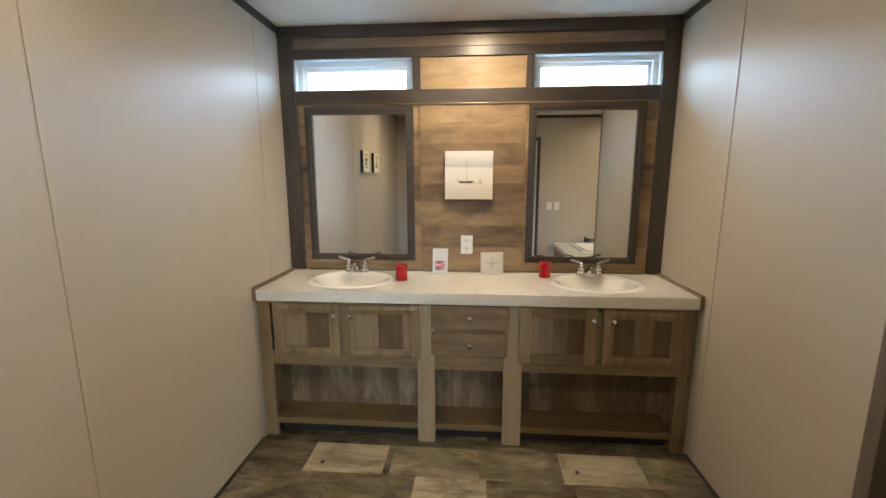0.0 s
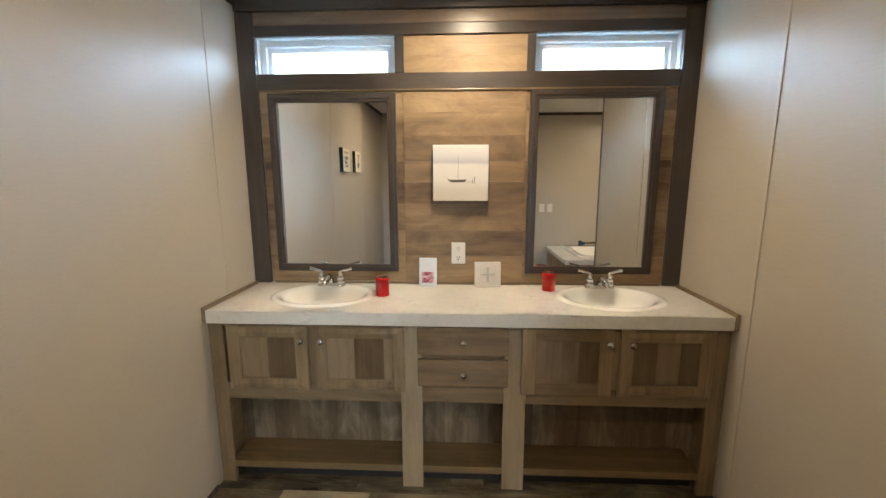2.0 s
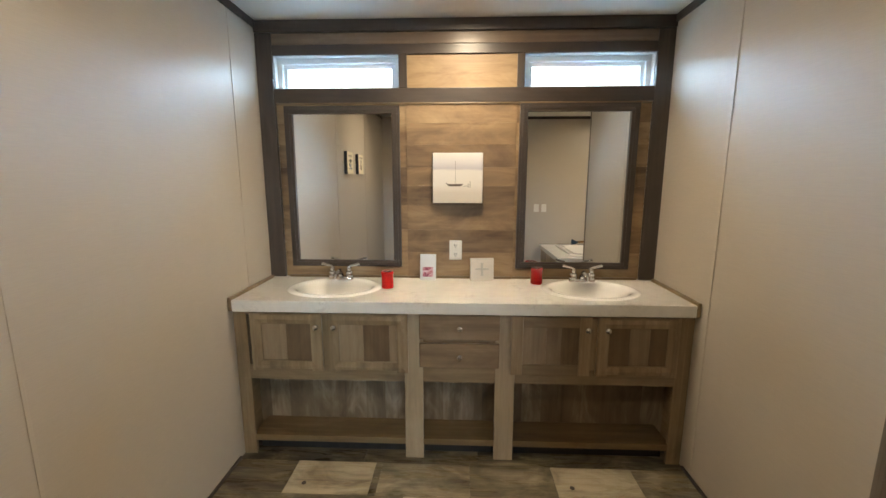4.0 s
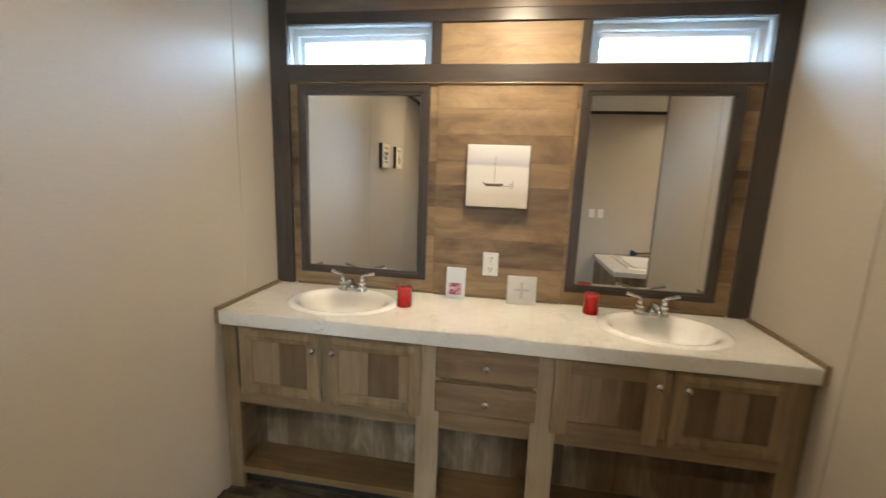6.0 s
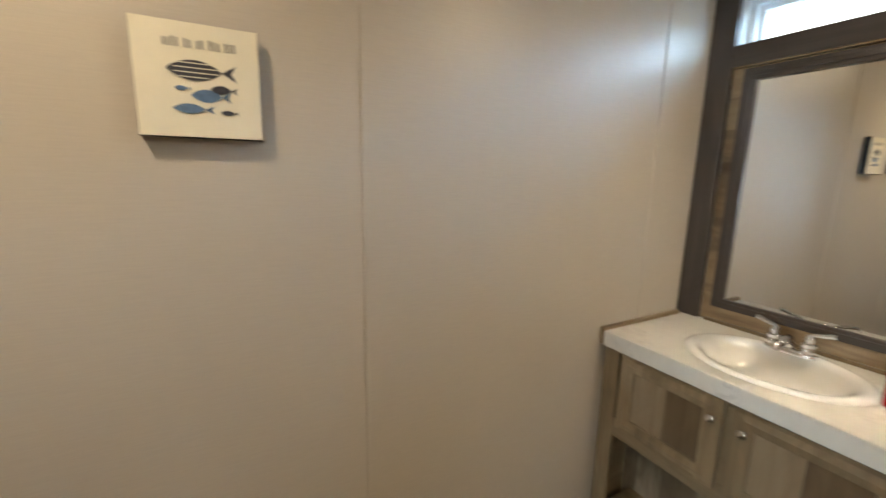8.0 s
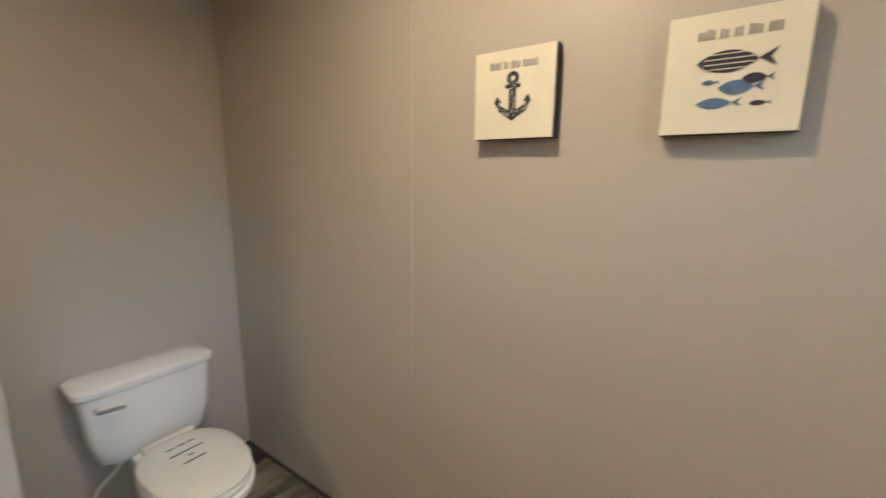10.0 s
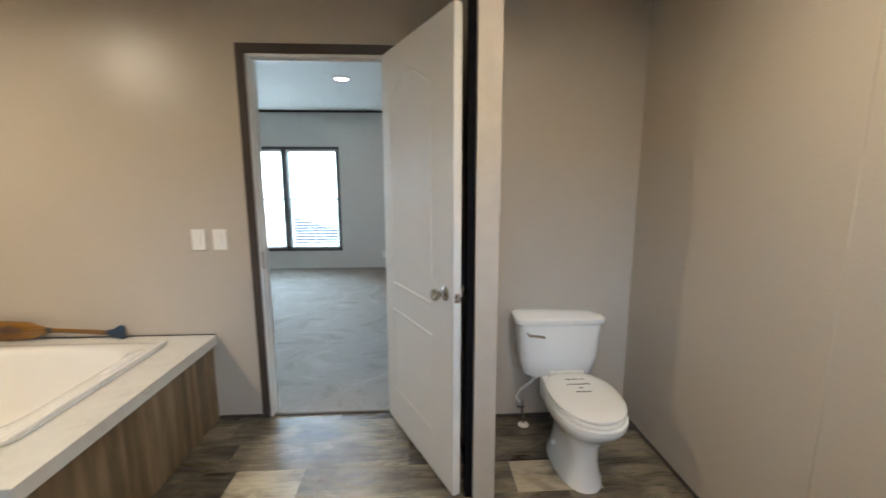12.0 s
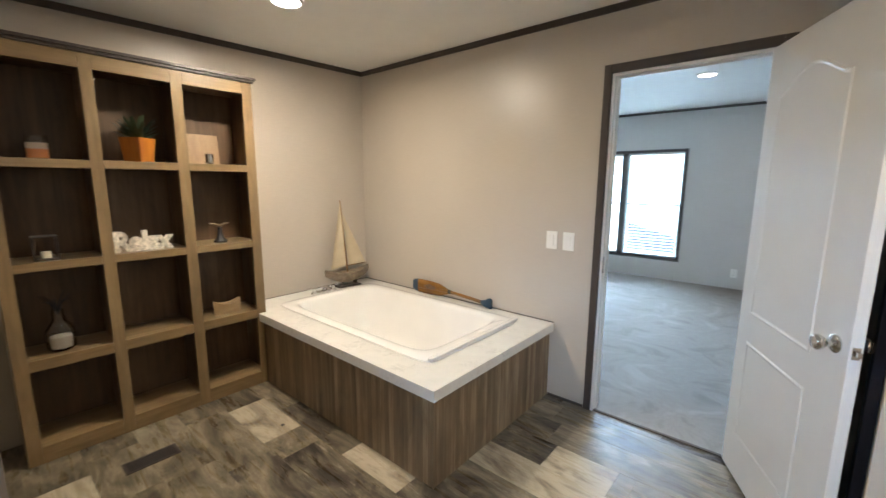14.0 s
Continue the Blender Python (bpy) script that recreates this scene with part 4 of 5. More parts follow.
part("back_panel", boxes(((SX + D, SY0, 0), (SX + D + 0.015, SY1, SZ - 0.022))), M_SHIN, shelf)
part("crown_moulding", boxes(((SX - 0.012, SY0 - 0.012, SZ), (XE - 0.002, SY1 + 0.03, SZ + 0.015)), ((SX - 0.022, SY0 - 0.022, SZ + 0.015), (XE - 0.002, SY1 + 0.04, SZ + 0.033)), r=0.003), M_TRIM, shelf, "dark brown crown moulding")

# ---- bathtub ----
TX0, TY1, TZ = 1.385, 3.412, 0.519
deck = thing("tub_surround", (2.3, 2.8, 0), "marble-look tub deck over a wood-plank skirt", "tub surround")
hx0, hx1, hy0, hy1 = 1.578, 3.135, 2.33, 3.235
hole = loop((hx0 + hx1) / 2, (hy0 + hy1) / 2, 0, (hx1 - hx0) / 2 - 0.02, (hy1 - hy0) / 2 - 0.02, 96, 14)
part("deck", box(ring_plate(bmesh.new(), TX0, YS + 0.006, XE - 0.001, SY0 - 0.004, TZ - 0.055, TZ, hole), (TX0, SY0 - 0.004, TZ - 0.055), (SX - 0.002, TY1, TZ)), M_MARBLE, deck, "pale marble-look laminate deck")
part("deck_edging", boxes(((TX0 + 0.005, YS + 0.001, TZ + 0.0005), (XE - 0.01, YS + 0.006, TZ + 0.006)), r=0.001), M_TRIM, deck, "thin dark bead")
part("deck_edging", boxes(((XE - 0.006, YS + 0.01, TZ + 0.0005), (XE - 0.001, SY0 - 0.005, TZ + 0.005)), r=0.001), M_TRIM, deck, "thin dark bead")
part("skirt_front", boxes(((TX0 + 0.03, TY1 - 0.045, 0), (SX - 0.002, TY1 - 0.03, TZ - 0.056))), M_SKIRT, deck, "wood-plank skirt")
part("skirt_end", boxes(((TX0 + 0.03, YS + 0.002, 0), (TX0 + 0.045, TY1 - 0.046, TZ - 0.056))), M_SKIRT, deck, "wood-plank skirt")
part("corner_bead", boxes(((TX0 + 0.026, TY1 - 0.034, 0), (TX0 + 0.034, TY1 - 0.026, TZ - 0.057)), r=0.0015), M_SKIRT, deck)

tub = thing("bathtub", ((hx0 + hx1) / 2, (hy0 + hy1) / 2, 0.08), "white rectangular drop-in soaking tub", "bathtub")
cx, cy = (hx0 + hx1) / 2, (hy0 + hy1) / 2
rx, ry = (hx1 - hx0) / 2, (hy1 - hy0) / 2
bm = bmesh.new()
L = [(cx, cy, TZ + 0.002, rx, ry, 16), (cx, cy, TZ + 0.008, rx - 0.001, ry - 0.001, 16), (cx, cy, TZ + 0.014, rx - 0.012, ry - 0.012, 14), (cx, cy, TZ + 0.016, rx - 0.045, ry - 0.045, 11),
     (cx + 0.008, cy, TZ + 0.014, rx - 0.085, ry - 0.068, 10), (cx + 0.010, cy, TZ + 0.008, rx - 0.096, ry - 0.078, 9), (cx + 0.014, cy, TZ - 0.010, rx - 0.108, ry - 0.088, 9), (cx + 0.03, cy, TZ - 0.12, rx - 0.16, ry - 0.115, 8),
     (cx + 0.06, cy, TZ - 0.28, rx - 0.24, ry - 0.15, 6), (cx + 0.065, cy, TZ - 0.345, rx - 0.28, ry - 0.20, 5), (cx + 0.07, cy, TZ - 0.36, rx - 0.34, ry - 0.25, 5)]
loft(bm, [loop(x, y, z, a, b2, 120, p) for x, y, z, a, b2, p in L], False, True)
part("shell", bm, M_ACRYL, tub, smooth=True)
part("outer_ridge", boxes(((hx0 + 0.003, hy0 + 0.02, TZ + 0.008), (hx0 + 0.030, hy1 - 0.02, TZ + 0.026)), r=0.006), M_ACRYL, tub, "raised rim ridge")
part("headrest", loft(bmesh.new(), [loop(hx0 + 0.065, cy - 0.20, TZ + 0.012, 0.026, 0.15, 40, 2.6), loop(hx0 + 0.065, cy - 0.20, TZ + 0.021, 0.018, 0.13, 40, 2.6), loop(hx0 + 0.065, cy - 0.20, TZ + 0.022, 0.008, 0.10, 40, 2.6)], False, True), M_ACRYL, tub, "moulded headrest", smooth=True)

# tub filler
fx, fyy = 3.20, 2.78
t = thing("tub_faucet", (fx, fyy, TZ), "chrome deck-mounted tub faucet with two handles", "faucet")
zz = TZ + 0.0005
part("base_plate", loft(bmesh.new(), [loop(fx, fyy, zz, 0.028, 0.12, 30, 3), loop(fx, fyy, zz + 0.012, 0.026, 0.118, 30, 3)], True, True), M_CHROME, t, smooth=True)
part("spout", tube(bmesh.new(), [(fx, fyy, zz + 0.01), (fx - 0.01, fyy, zz + 0.045), (fx - 0.05, fyy, zz + 0.05), (fx - 0.11, fyy, zz + 0.03)], 0.018, 14, 0.013), M_CHROME, t, smooth=True)
for s in (-1, 1):
    h = part("handle", turned(bmesh.new(), [(0.001, zz + 0.01), (0.02, zz + 0.01), (0.017, zz + 0.03), (0.02, zz + 0.045), (0.001, zz + 0.05)], fx, fyy + s * 0.09), M_CHROME, t, smooth=True)
    part("lever", tube(bmesh.new(), [(fx, fyy + s * 0.09, zz + 0.04), (fx - 0.01, fyy + s * 0.12, zz + 0.05), (fx - 0.015, fyy + s * 0.16, zz + 0.052)], 0.007, 10), M_CHROME, h, smooth=True)

# paddle lying along the wall
t = thing("boat_paddle", (2.26, YS + 0.05, TZ + 0.002), "varnished wooden paddle with blue-painted ends lying on the tub deck", "paddle")
BL = plain("navy_paint", (0.009, 0.034, 0.07), 0.4)
VAR = wood("varnished_pine", (0.34, 0.18, 0.045), (0.21, 0.10, 0.022), (0.08, 0.036, 0.014), "x", 0.3, 0.25, bands=0.0)
py0, pz0 = YS + 0.045, TZ + 0.062


def flat_x(stations):
    return loft(bmesh.new(), [[(x, py0 + w * 0.35 * math.cos(a) * 0.4, pz0 + dz + h * math.sin(a)) for a in [2 * math.pi * k / 16 for k in range(16)]] for x, w, h, dz in stations], True, True)


part("blade_tip", flat_x([(2.735, 0.02, 0.030, 0.0), (2.725, 0.05, 0.045, 0), (2.67, 0.06, 0.056, 0)]), BL, t, "navy blade tip", smooth=True)
part("blade", flat_x([(2.668, 0.06, 0.056, 0), (2.55, 0.06, 0.058, 0), (2.42, 0.06, 0.050, 0), (2.36, 0.05, 0.030, 0), (2.31, 0.05, 0.014, 0)]), VAR, t, smooth=True)
part("painted_mark", flat_x([(2.60, 0.062, 0.010, 0.006), (2.575, 0.066, 0.030, 0.006), (2.53, 0.069, 0.036, 0.006), (2.485, 0.066, 0.028, 0.006), (2.46, 0.062, 0.010, 0.006)]), plain("worn_dark_varnish", (0.10, 0.05, 0.02), 0.4, vary=0.5, scale=40), t, "worn dark oval mark", smooth=True)
part("ring_band", flat_x([(2.33, 0.06, 0.018, 0), (2.30, 0.06, 0.016, 0)]), M_BLACK, t, "dark band", smooth=True)
part("shaft", flat_x([(2.31, 0.05, 0.013, 0), (2.10, 0.045, 0.013, -0.012), (1.98, 0.045, 0.013, -0.022)]), VAR, t, smooth=True)
part("grip", flat_x([(2.00, 0.05, 0.014, -0.020), (1.965, 0.06, 0.026, -0.026), (1.92, 0.07, 0.042, -0.018), (1.90, 0.06, 0.038, -0.02)]), BL, t, "navy grip", smooth=True)
t.location.x -= 0.057
t.scale = (0.962, 1, 1)

# model sailing boat in the corner
bx, by, bz = 3.215, 2.52, TZ + 0.001
t = thing("model_sailboat", (bx, by, bz), "weathered wooden model sailboat with two cream cloth sails", "model sailboat", turn=264)
t.scale = (1.27, 1.27, 1.27)
HUL = wood("weathered_hull", (0.30, 0.24, 0.17), (0.19, 0.145, 0.10), (0.09, 0.07, 0.05), "x", 0.03, 0.6, bands=0.6)
rows = []
for i in range(13):
    u = i / 12
    w = 0.050 * math.sin(math.pi * (0.015 + 0.97 * u)) ** 0.75
    x = bx - 0.17 + 0.34 * u
    lift = 0.035 * (2 * u - 1) ** 2
    rows.append([(x, by + w, bz + 0.10 + lift), (x, by + w * 0.8, bz + 0.065 + lift * 1.2), (x, by + w * 0.3, bz + 0.032 + lift * 1.6), (x, by - w * 0.3, bz + 0.032 + lift * 1.6), (x, by - w * 0.8, bz + 0.065 + lift * 1.2), (x, by - w, bz + 0.10 + lift)])
part("hull", loft(bmesh.new(), rows, True, True), HUL, t, smooth=True)
part("stand", boxes(((bx - 0.085, by - 0.035, bz), (bx + 0.085, by + 0.035, bz + 0.012)), ((bx - 0.06, by - 0.02, bz + 0.014), (bx - 0.05, by + 0.02, bz + 0.04)), ((bx + 0.05, by - 0.02, bz + 0.014), (bx + 0.06, by + 0.02, bz + 0.04)), r=0.002), M_TRIM, t, "dark wooden stand")
part("mast", tube(bmesh.new(), [(bx, by, bz + 0.08), (bx - 0.042, by, bz + 0.60)], 0.005, 10, 0.003), VAR, t, smooth=True)
part("boom", tube(bmesh.new(), [(bx, by, bz + 0.145), (bx + 0.15, by, bz + 0.15)], 0.003, 8), VAR, t, smooth=True)
SAIL = plain("cream_sailcloth", (0.55, 0.46, 0.31), 0.85, vary=0.06, scale=14, relief=0.4)


def sail(a, b, c, belly):
    bm = bmesh.new()
    n = 8
    grid = {}
    A, B, C = Vector(a), Vector(b), Vector(c)
    for i in range(n + 1):
        for j in range(n + 1 - i):
            u, v = i / n, j / n
            p = A + (B - A) * u + (C - A) * v
            p.y += belly * 27 * u * v * (1 - u - v)
            grid[i, j] = [bm.verts.new(p), bm.verts.new(p + Vector((0, 0.0015, 0)))]
    for i in range(n):
        for j in range(n - i):
            for s in (0, 1):
                bm.faces.new((grid[i, j][s], grid[i + 1, j][s], grid[i, j + 1][s]))
                if i + j < n - 1:
                    bm.faces.new((grid[i + 1, j][s], grid[i + 1, j + 1][s], grid[i, j + 1][s]))
    return bm


part("mainsail", sail((bx + 0.008, by, bz + 0.15), (bx + 0.145, by, bz + 0.155), (bx - 0.030, by, bz + 0.52), 0.02), SAIL, t, "cream triangular sail", smooth=True)
part("jib", sail((bx - 0.125, by, bz + 0.13), (bx - 0.008, by, bz + 0.15), (bx - 0.045, by, bz + 0.59), 0.02), SAIL, t, "cream triangular sail", smooth=True)

# ---- toilet ----
cx = -0.557
t = thing("toilet", (cx, 2.6, 0), "white two-piece toilet with closed lid in the nook", "toilet")
t.scale = (1.0, 1.0, 0.985)
ty0, ty1 = YS + 0.012, 2.405
yc = (ty0 + ty1) / 2
bm = loft(bmesh.new(), [loop(cx, yc, 0.338, 0.168, 0.075, 48, 5), loop(cx, yc, 0.352, 0.190, 0.083, 48, 5), loop(cx, yc, 0.45, 0.212, 0.092, 48, 6), loop(cx, yc, 0.64, 0.225, 0.096, 48, 7)], True, True)
part("tank", bm, M_CERAMIC, t, smooth=True)
part("tank_lid", loft(bmesh.new(), [loop(cx, yc + 0.003, 0.641, 0.232, 0.100, 48, 6), loop(cx, yc + 0.003, 0.650, 0.243, 0.106, 48, 6), loop(cx, yc + 0.003, 0.672, 0.243, 0.106, 48, 6), loop(cx, yc + 0.003, 0.684, 0.228, 0.094, 48, 5)], True, True), M_CERAMIC, t, smooth=True)
sy = 2.74
bm = loft(bmesh.new(), [loop(cx, yb3, zb, rb, lb, 48, 2.4, 0.08) for yb3, zb, rb, lb in (
    (2.645, 0.0, 0.108, 0.205), (2.645, 0.025, 0.106, 0.203), (2.645, 0.05, 0.094, 0.188), (2.65, 0.13, 0.084, 0.172), (2.655, 0.20, 0.086, 0.172),
    (2.675, 0.255, 0.108, 0.186), (2.705, 0.30, 0.142, 0.210), (2.73, 0.34, 0.160, 0.228), (2.74, 0.365, 0.164, 0.234), (2.74, 0.385, 0.163, 0.234))], True, True)
part("bowl", bm, M_CERAMIC, t, smooth=True)
part("neck", boxes(((cx - 0.10, 2.36, 0.22), (cx + 0.10, 2.60, 0.345)), r=0.02), M_CERAMIC, t, smooth=True)
part("seat", loft(bmesh.new(), [loop(cx, sy - 0.008, 0.387, 0.158, 0.226, 48, 2.2, 0.08), loop(cx, sy - 0.008, 0.392, 0.164, 0.231, 48, 2.2, 0.08), loop(cx, sy - 0.008, 0.402, 0.164, 0.231, 48, 2.2, 0.08), loop(cx, sy - 0.008, 0.407, 0.158, 0.226, 48, 2.2, 0.08)], True, True), M_ACRYL, t, smooth=True)
part("lid", loft(bmesh.new(), [loop(cx, sy - 0.008 + 0.004, 0.409, 0.155, 0.217, 48, 2.3, 0.08), loop(cx, sy - 0.008 + 0.004, 0.414, 0.162, 0.223, 48, 2.3, 0.08), loop(cx, sy - 0.008 + 0.004, 0.424, 0.162, 0.223, 48, 2.3, 0.08), loop(cx, sy - 0.008 + 0.004, 0.431, 0.153, 0.207, 48, 2.3, 0.08), loop(cx, sy - 0.008, 0.433, 0.10, 0.16, 48, 2.2, 0.08)], True, True), M_ACRYL, t, smooth=True)
part("seat_hinge", boxes(((cx - 0.09, 2.485, 0.385), (cx + 0.09, 2.515, 0.425)), r=0.006), M_ACRYL, t, smooth=True)
ink2 = plain("black_print", (0.05, 0.05, 0.05), 0.6)
for dy, words in ((0.0, (0.022, 0.030, 0.026)), (0.050, (0.115,)), (0.085, (0.020,)), (0.120, (0.075,))):
    wx = cx - (sum(words) + 0.008 * (len(words) - 1)) / 2
    for w in words:
        n = max(1, round(w / 0.0125))
        for c in range(n):
            part("printed_letter", boxes(((wx + w * (c + 0.12) / n, 2.600 + dy, 0.4334), (wx + w * (c + 0.86) / n, 2.6095 + dy, 0.4340))), ink2, t, "small dark print on the lid")
        wx += w + 0.008
part("flush_lever", tube(bmesh.new(), [(cx + 0.185, yc + 0.09, 0.60), (cx + 0.185, yc + 0.125, 0.60), (cx + 0.12, yc + 0.13, 0.592), (cx + 0.105, yc + 0.13, 0.588)], 0.008, 10), M_NICKEL, t, smooth=True)
t.location.x, t.location.y = 0.018, t.location.y + 0.078
t.location.x += cx
part("bolt_cap", turned(bmesh.new(), [(0.014, 0.10), (0.014, 0.108), (0.008, 0.12), (0.001, 0.122)], cx + 0.10, 2.62, 16), M_ACRYL, t, smooth=True)
sup = thing("water_supply", (cx + 0.21, YS + 0.06, 0), "white supply hose with a chrome stop valve beside the toilet", "supply valve")
part("escutcheon", turned(bmesh.new(), [(0.03, 0.0), (0.03, 0.006), (0.012, 0.014), (0.001, 0.014)], cx + 0.185, YS + 0.10, 20), M_PLASTIC, sup, smooth=True)
part("riser", tube(bmesh.new(), [(cx + 0.185, YS + 0.10, 0.01), (cx + 0.19, YS + 0.09, 0.08), (cx + 0.20, YS + 0.08, 0.12)], 0.008, 10), M_CHROME, sup, smooth=True)
part("valve", boxes(((cx + 0.18, YS + 0.06, 0.10), (cx + 0.225, YS + 0.095, 0.135)), r=0.008), M_CHROME, sup, smooth=True)
part("hose", tube(bmesh.new(), [(cx + 0.205, YS + 0.08, 0.13), (cx + 0.23, YS + 0.09, 0.17), (cx + 0.21, YS + 0.10, 0.22), (cx + 0.15, YS + 0.11, 0.27), (cx + 0.13, YS + 0.11, 0.30)], 0.007, 10), M_PLASTIC, sup, smooth=True)
part("hose_nut", turned(bmesh.new(), [(0.016, 0.295), (0.018, 0.30), (0.018, 0.325), (0.010, 0.335)], cx + 0.13, YS + 0.11, 14), M_PLASTIC, sup, smooth=True)
sup.location.y += 0.078

# ---- bathroom door, opened into the room ----
HX, HY = 0.405, YS + 0.022
LEAF, LT = 0.762, 0.035
door = thing("bathroom_door", (HX, HY, 0.0), "white two-panel arched-top door standing open against the partition", "door")
Z0, Z1 = 0.012, 2.035
bm = boxes(((HX, HY, Z0), (HX + LEAF, HY + LT, Z1)), r=0.0015)
leaf = part("leaf", bm, M_WHITE, door)


def moulding(pts, y, s):
    """A moulded ridge round a closed outline."""
    bm = bmesh.new()
    n = len(pts)
    rows = []
    c = Vector((sum(p[0] for p in pts) / n, sum(p[1] for p in pts) / n))
    for off, h in ((0.0, 0.0), (0.005, 0.0035), (0.010, 0.004), (0.016, 0.0008), (0.020, 0.0)):
        row = []
        for i in range(n):
            a, b, d = Vector(pts[i - 1]), Vector(pts[i]), Vector(pts[(i + 1) % n])
            e1, e2 = (b - a).normalized(), (d - b).normalized()
            n1, n2 = Vector((-e1.y, e1.x)), Vector((-e2.y, e2.x))
            m = (n1 + n2)
            m = m / max(0.5, m.dot(n1))
            q = b + m * off
            row.append((q.x, y + s * h, q.y))
        rows.append(row)
    loft(bm, rows)
    return bm


a0, a1 = HX + 0.105, HX + LEAF - 0.19
low = [(a0, 0.215), (a1, 0.215), (a1, 0.70), (a0, 0.70)]
arch = [(a0, 0.835), (a1, 0.835), (a1, 1.80)]
for i in range(0, 13):
    u = i / 12
    arch.append((a1 + (a0 - a1) * u, 1.815 + 0.085 * (0.5 - 0.5 * math.cos(2 * math.pi * u)) ** 0.8))
arch.append((a0, 1.80))
for pts in (low, arch):
    part("moulding", moulding(pts, HY + LT, 1), M_WHITE, leaf)
    part("moulding", moulding(pts, HY, -1), M_WHITE, leaf)


def door_knob(y, s):
    x, z = HX + LEAF - 0.066, 0.922
    prof = [(0.001, 0), (0.031, 0), (0.032, 0.004), (0.028, 0.009), (0.012, 0.012), (0.011, 0.028), (0.020, 0.036), (0.027, 0.048), (0.027, 0.056), (0.02, 0.064), (0.001, 0.066)]
    bm = loft(bmesh.new(), [[(x + r * math.cos(q), y + s * h, z + r * math.sin(q)) for q in [2 * math.pi * i / 24 for i in range(24)]] for r, h in prof], True, True)
    part("door_knob", bm, M_NICKEL, door, "satin nickel door knob", smooth=True)


door_knob(HY + LT, 1)
door_knob(HY, -1)
part("latch_plate", boxes(((HX + LEAF, HY + 0.006, 0.895), (HX + LEAF + 0.001, HY + LT - 0.006, 0.935)), ((HX + LEAF + 0.002, HY + 0.012, 0.907), (HX + LEAF + 0.016, HY + LT - 0.010, 0.923)), r=0.0005), M_CHROME, door)
for z in (0.2, 1.05, 1.85):
    part("hinge", turned(bmesh.new(), [(0.006, z), (0.006, z + 0.09)], HX - 0.002, HY + LT, 10), M_NICKEL, door)
door.rotation_euler[2] = radians(115.5)

frame1 = thing("door_1", (0.73, YS, 0), "white-jambed doorway with dark brown casing", "doorway", kind="structure")
part("jamb", boxes(((DX0, YS - 0.10, 0), (DX0 + 0.014, YS + 0.004, DH)), ((DX1 - 0.014, YS - 0.10, 0), (DX1, YS + 0.004, DH)), ((DX0 + 0.014, YS - 0.10, DH - 0.014), (DX1 - 0.014, YS + 0.004, DH))), M_JAMB, frame1, "white jamb")
part("door_stop", boxes(((DX1 - 0.021, YS - 0.06, 0), (DX1 - 0.014, YS - 0.03, DH - 0.014)), ((DX0 + 0.014, YS - 0.06, DH - 0.026), (DX1 - 0.026, YS - 0.03, DH - 0.014)), r=0.001), M_JAMB, frame1)
part("casing", boxes(((DX1 + 0.002, YS + 0.001, 0), (DX1 + 0.044, YS + 0.016, DH + 0.048)), r=0.002), M_TRIMZ, frame1, "dark brown casing")
part("casing", boxes(((DX0 - 0.05, YS + 0.001, 0), (DX0 - 0.002, YS + 0.012, DH + 0.048)), r=0.002), M_TRIMZ, frame1, "dark brown casing")
part("casing", boxes(((DX0 - 0.002, YS + 0.001, DH + 0.001), (DX1 + 0.002, YS + 0.016, DH + 0.048)), r=0.002), M_TRIM, frame1, "dark brown casing")
part("strike_plate", boxes(((DX1 - 0.016, YS - 0.025, 0.90), (DX1 - 0.0138, YS + 0.002, 1.0)), r=0.0005), M_NICKEL, frame1)
part("threshold", boxes(((DX0 + 0.015, YS - 0.021, 0.0), (DX1 - 0.015, YS, 0.006)), r=0.002), plain("brown_threshold", (0.075, 0.055, 0.04), 0.95), frame1, "brown carpet edge strip")

# ---- bedroom window ----
x0, x1, z0, z1 = BW
yb = BY0
win = thing("window_bedroom", ((x0 + x1) / 2, yb, z0), "wide dark-cased double window with white blinds", "window")
part("casing", boxes(((x0 - 0.045, yb + 0.001, z0 - 0.045), (x1 + 0.045, yb + 0.015, z0)), ((x0 - 0.045, yb + 0.001, z1), (x1 + 0.045, yb + 0.015, z1 + 0.045)), ((x0 - 0.045, yb + 0.001, z0), (x0, yb + 0.015, z1)), ((x1, yb + 0.001, z0), (x1 + 0.045, yb + 0.015, z1)), r=0.002), M_TRIM, win, "dark brown casing")
xm = 2.322
part("mullion", boxes(((xm - 0.035, yb - 0.10, z0), (xm + 0.035, yb + 0.013, z1)), r=0.002), M_TRIMZ, win, "dark brown mullion")
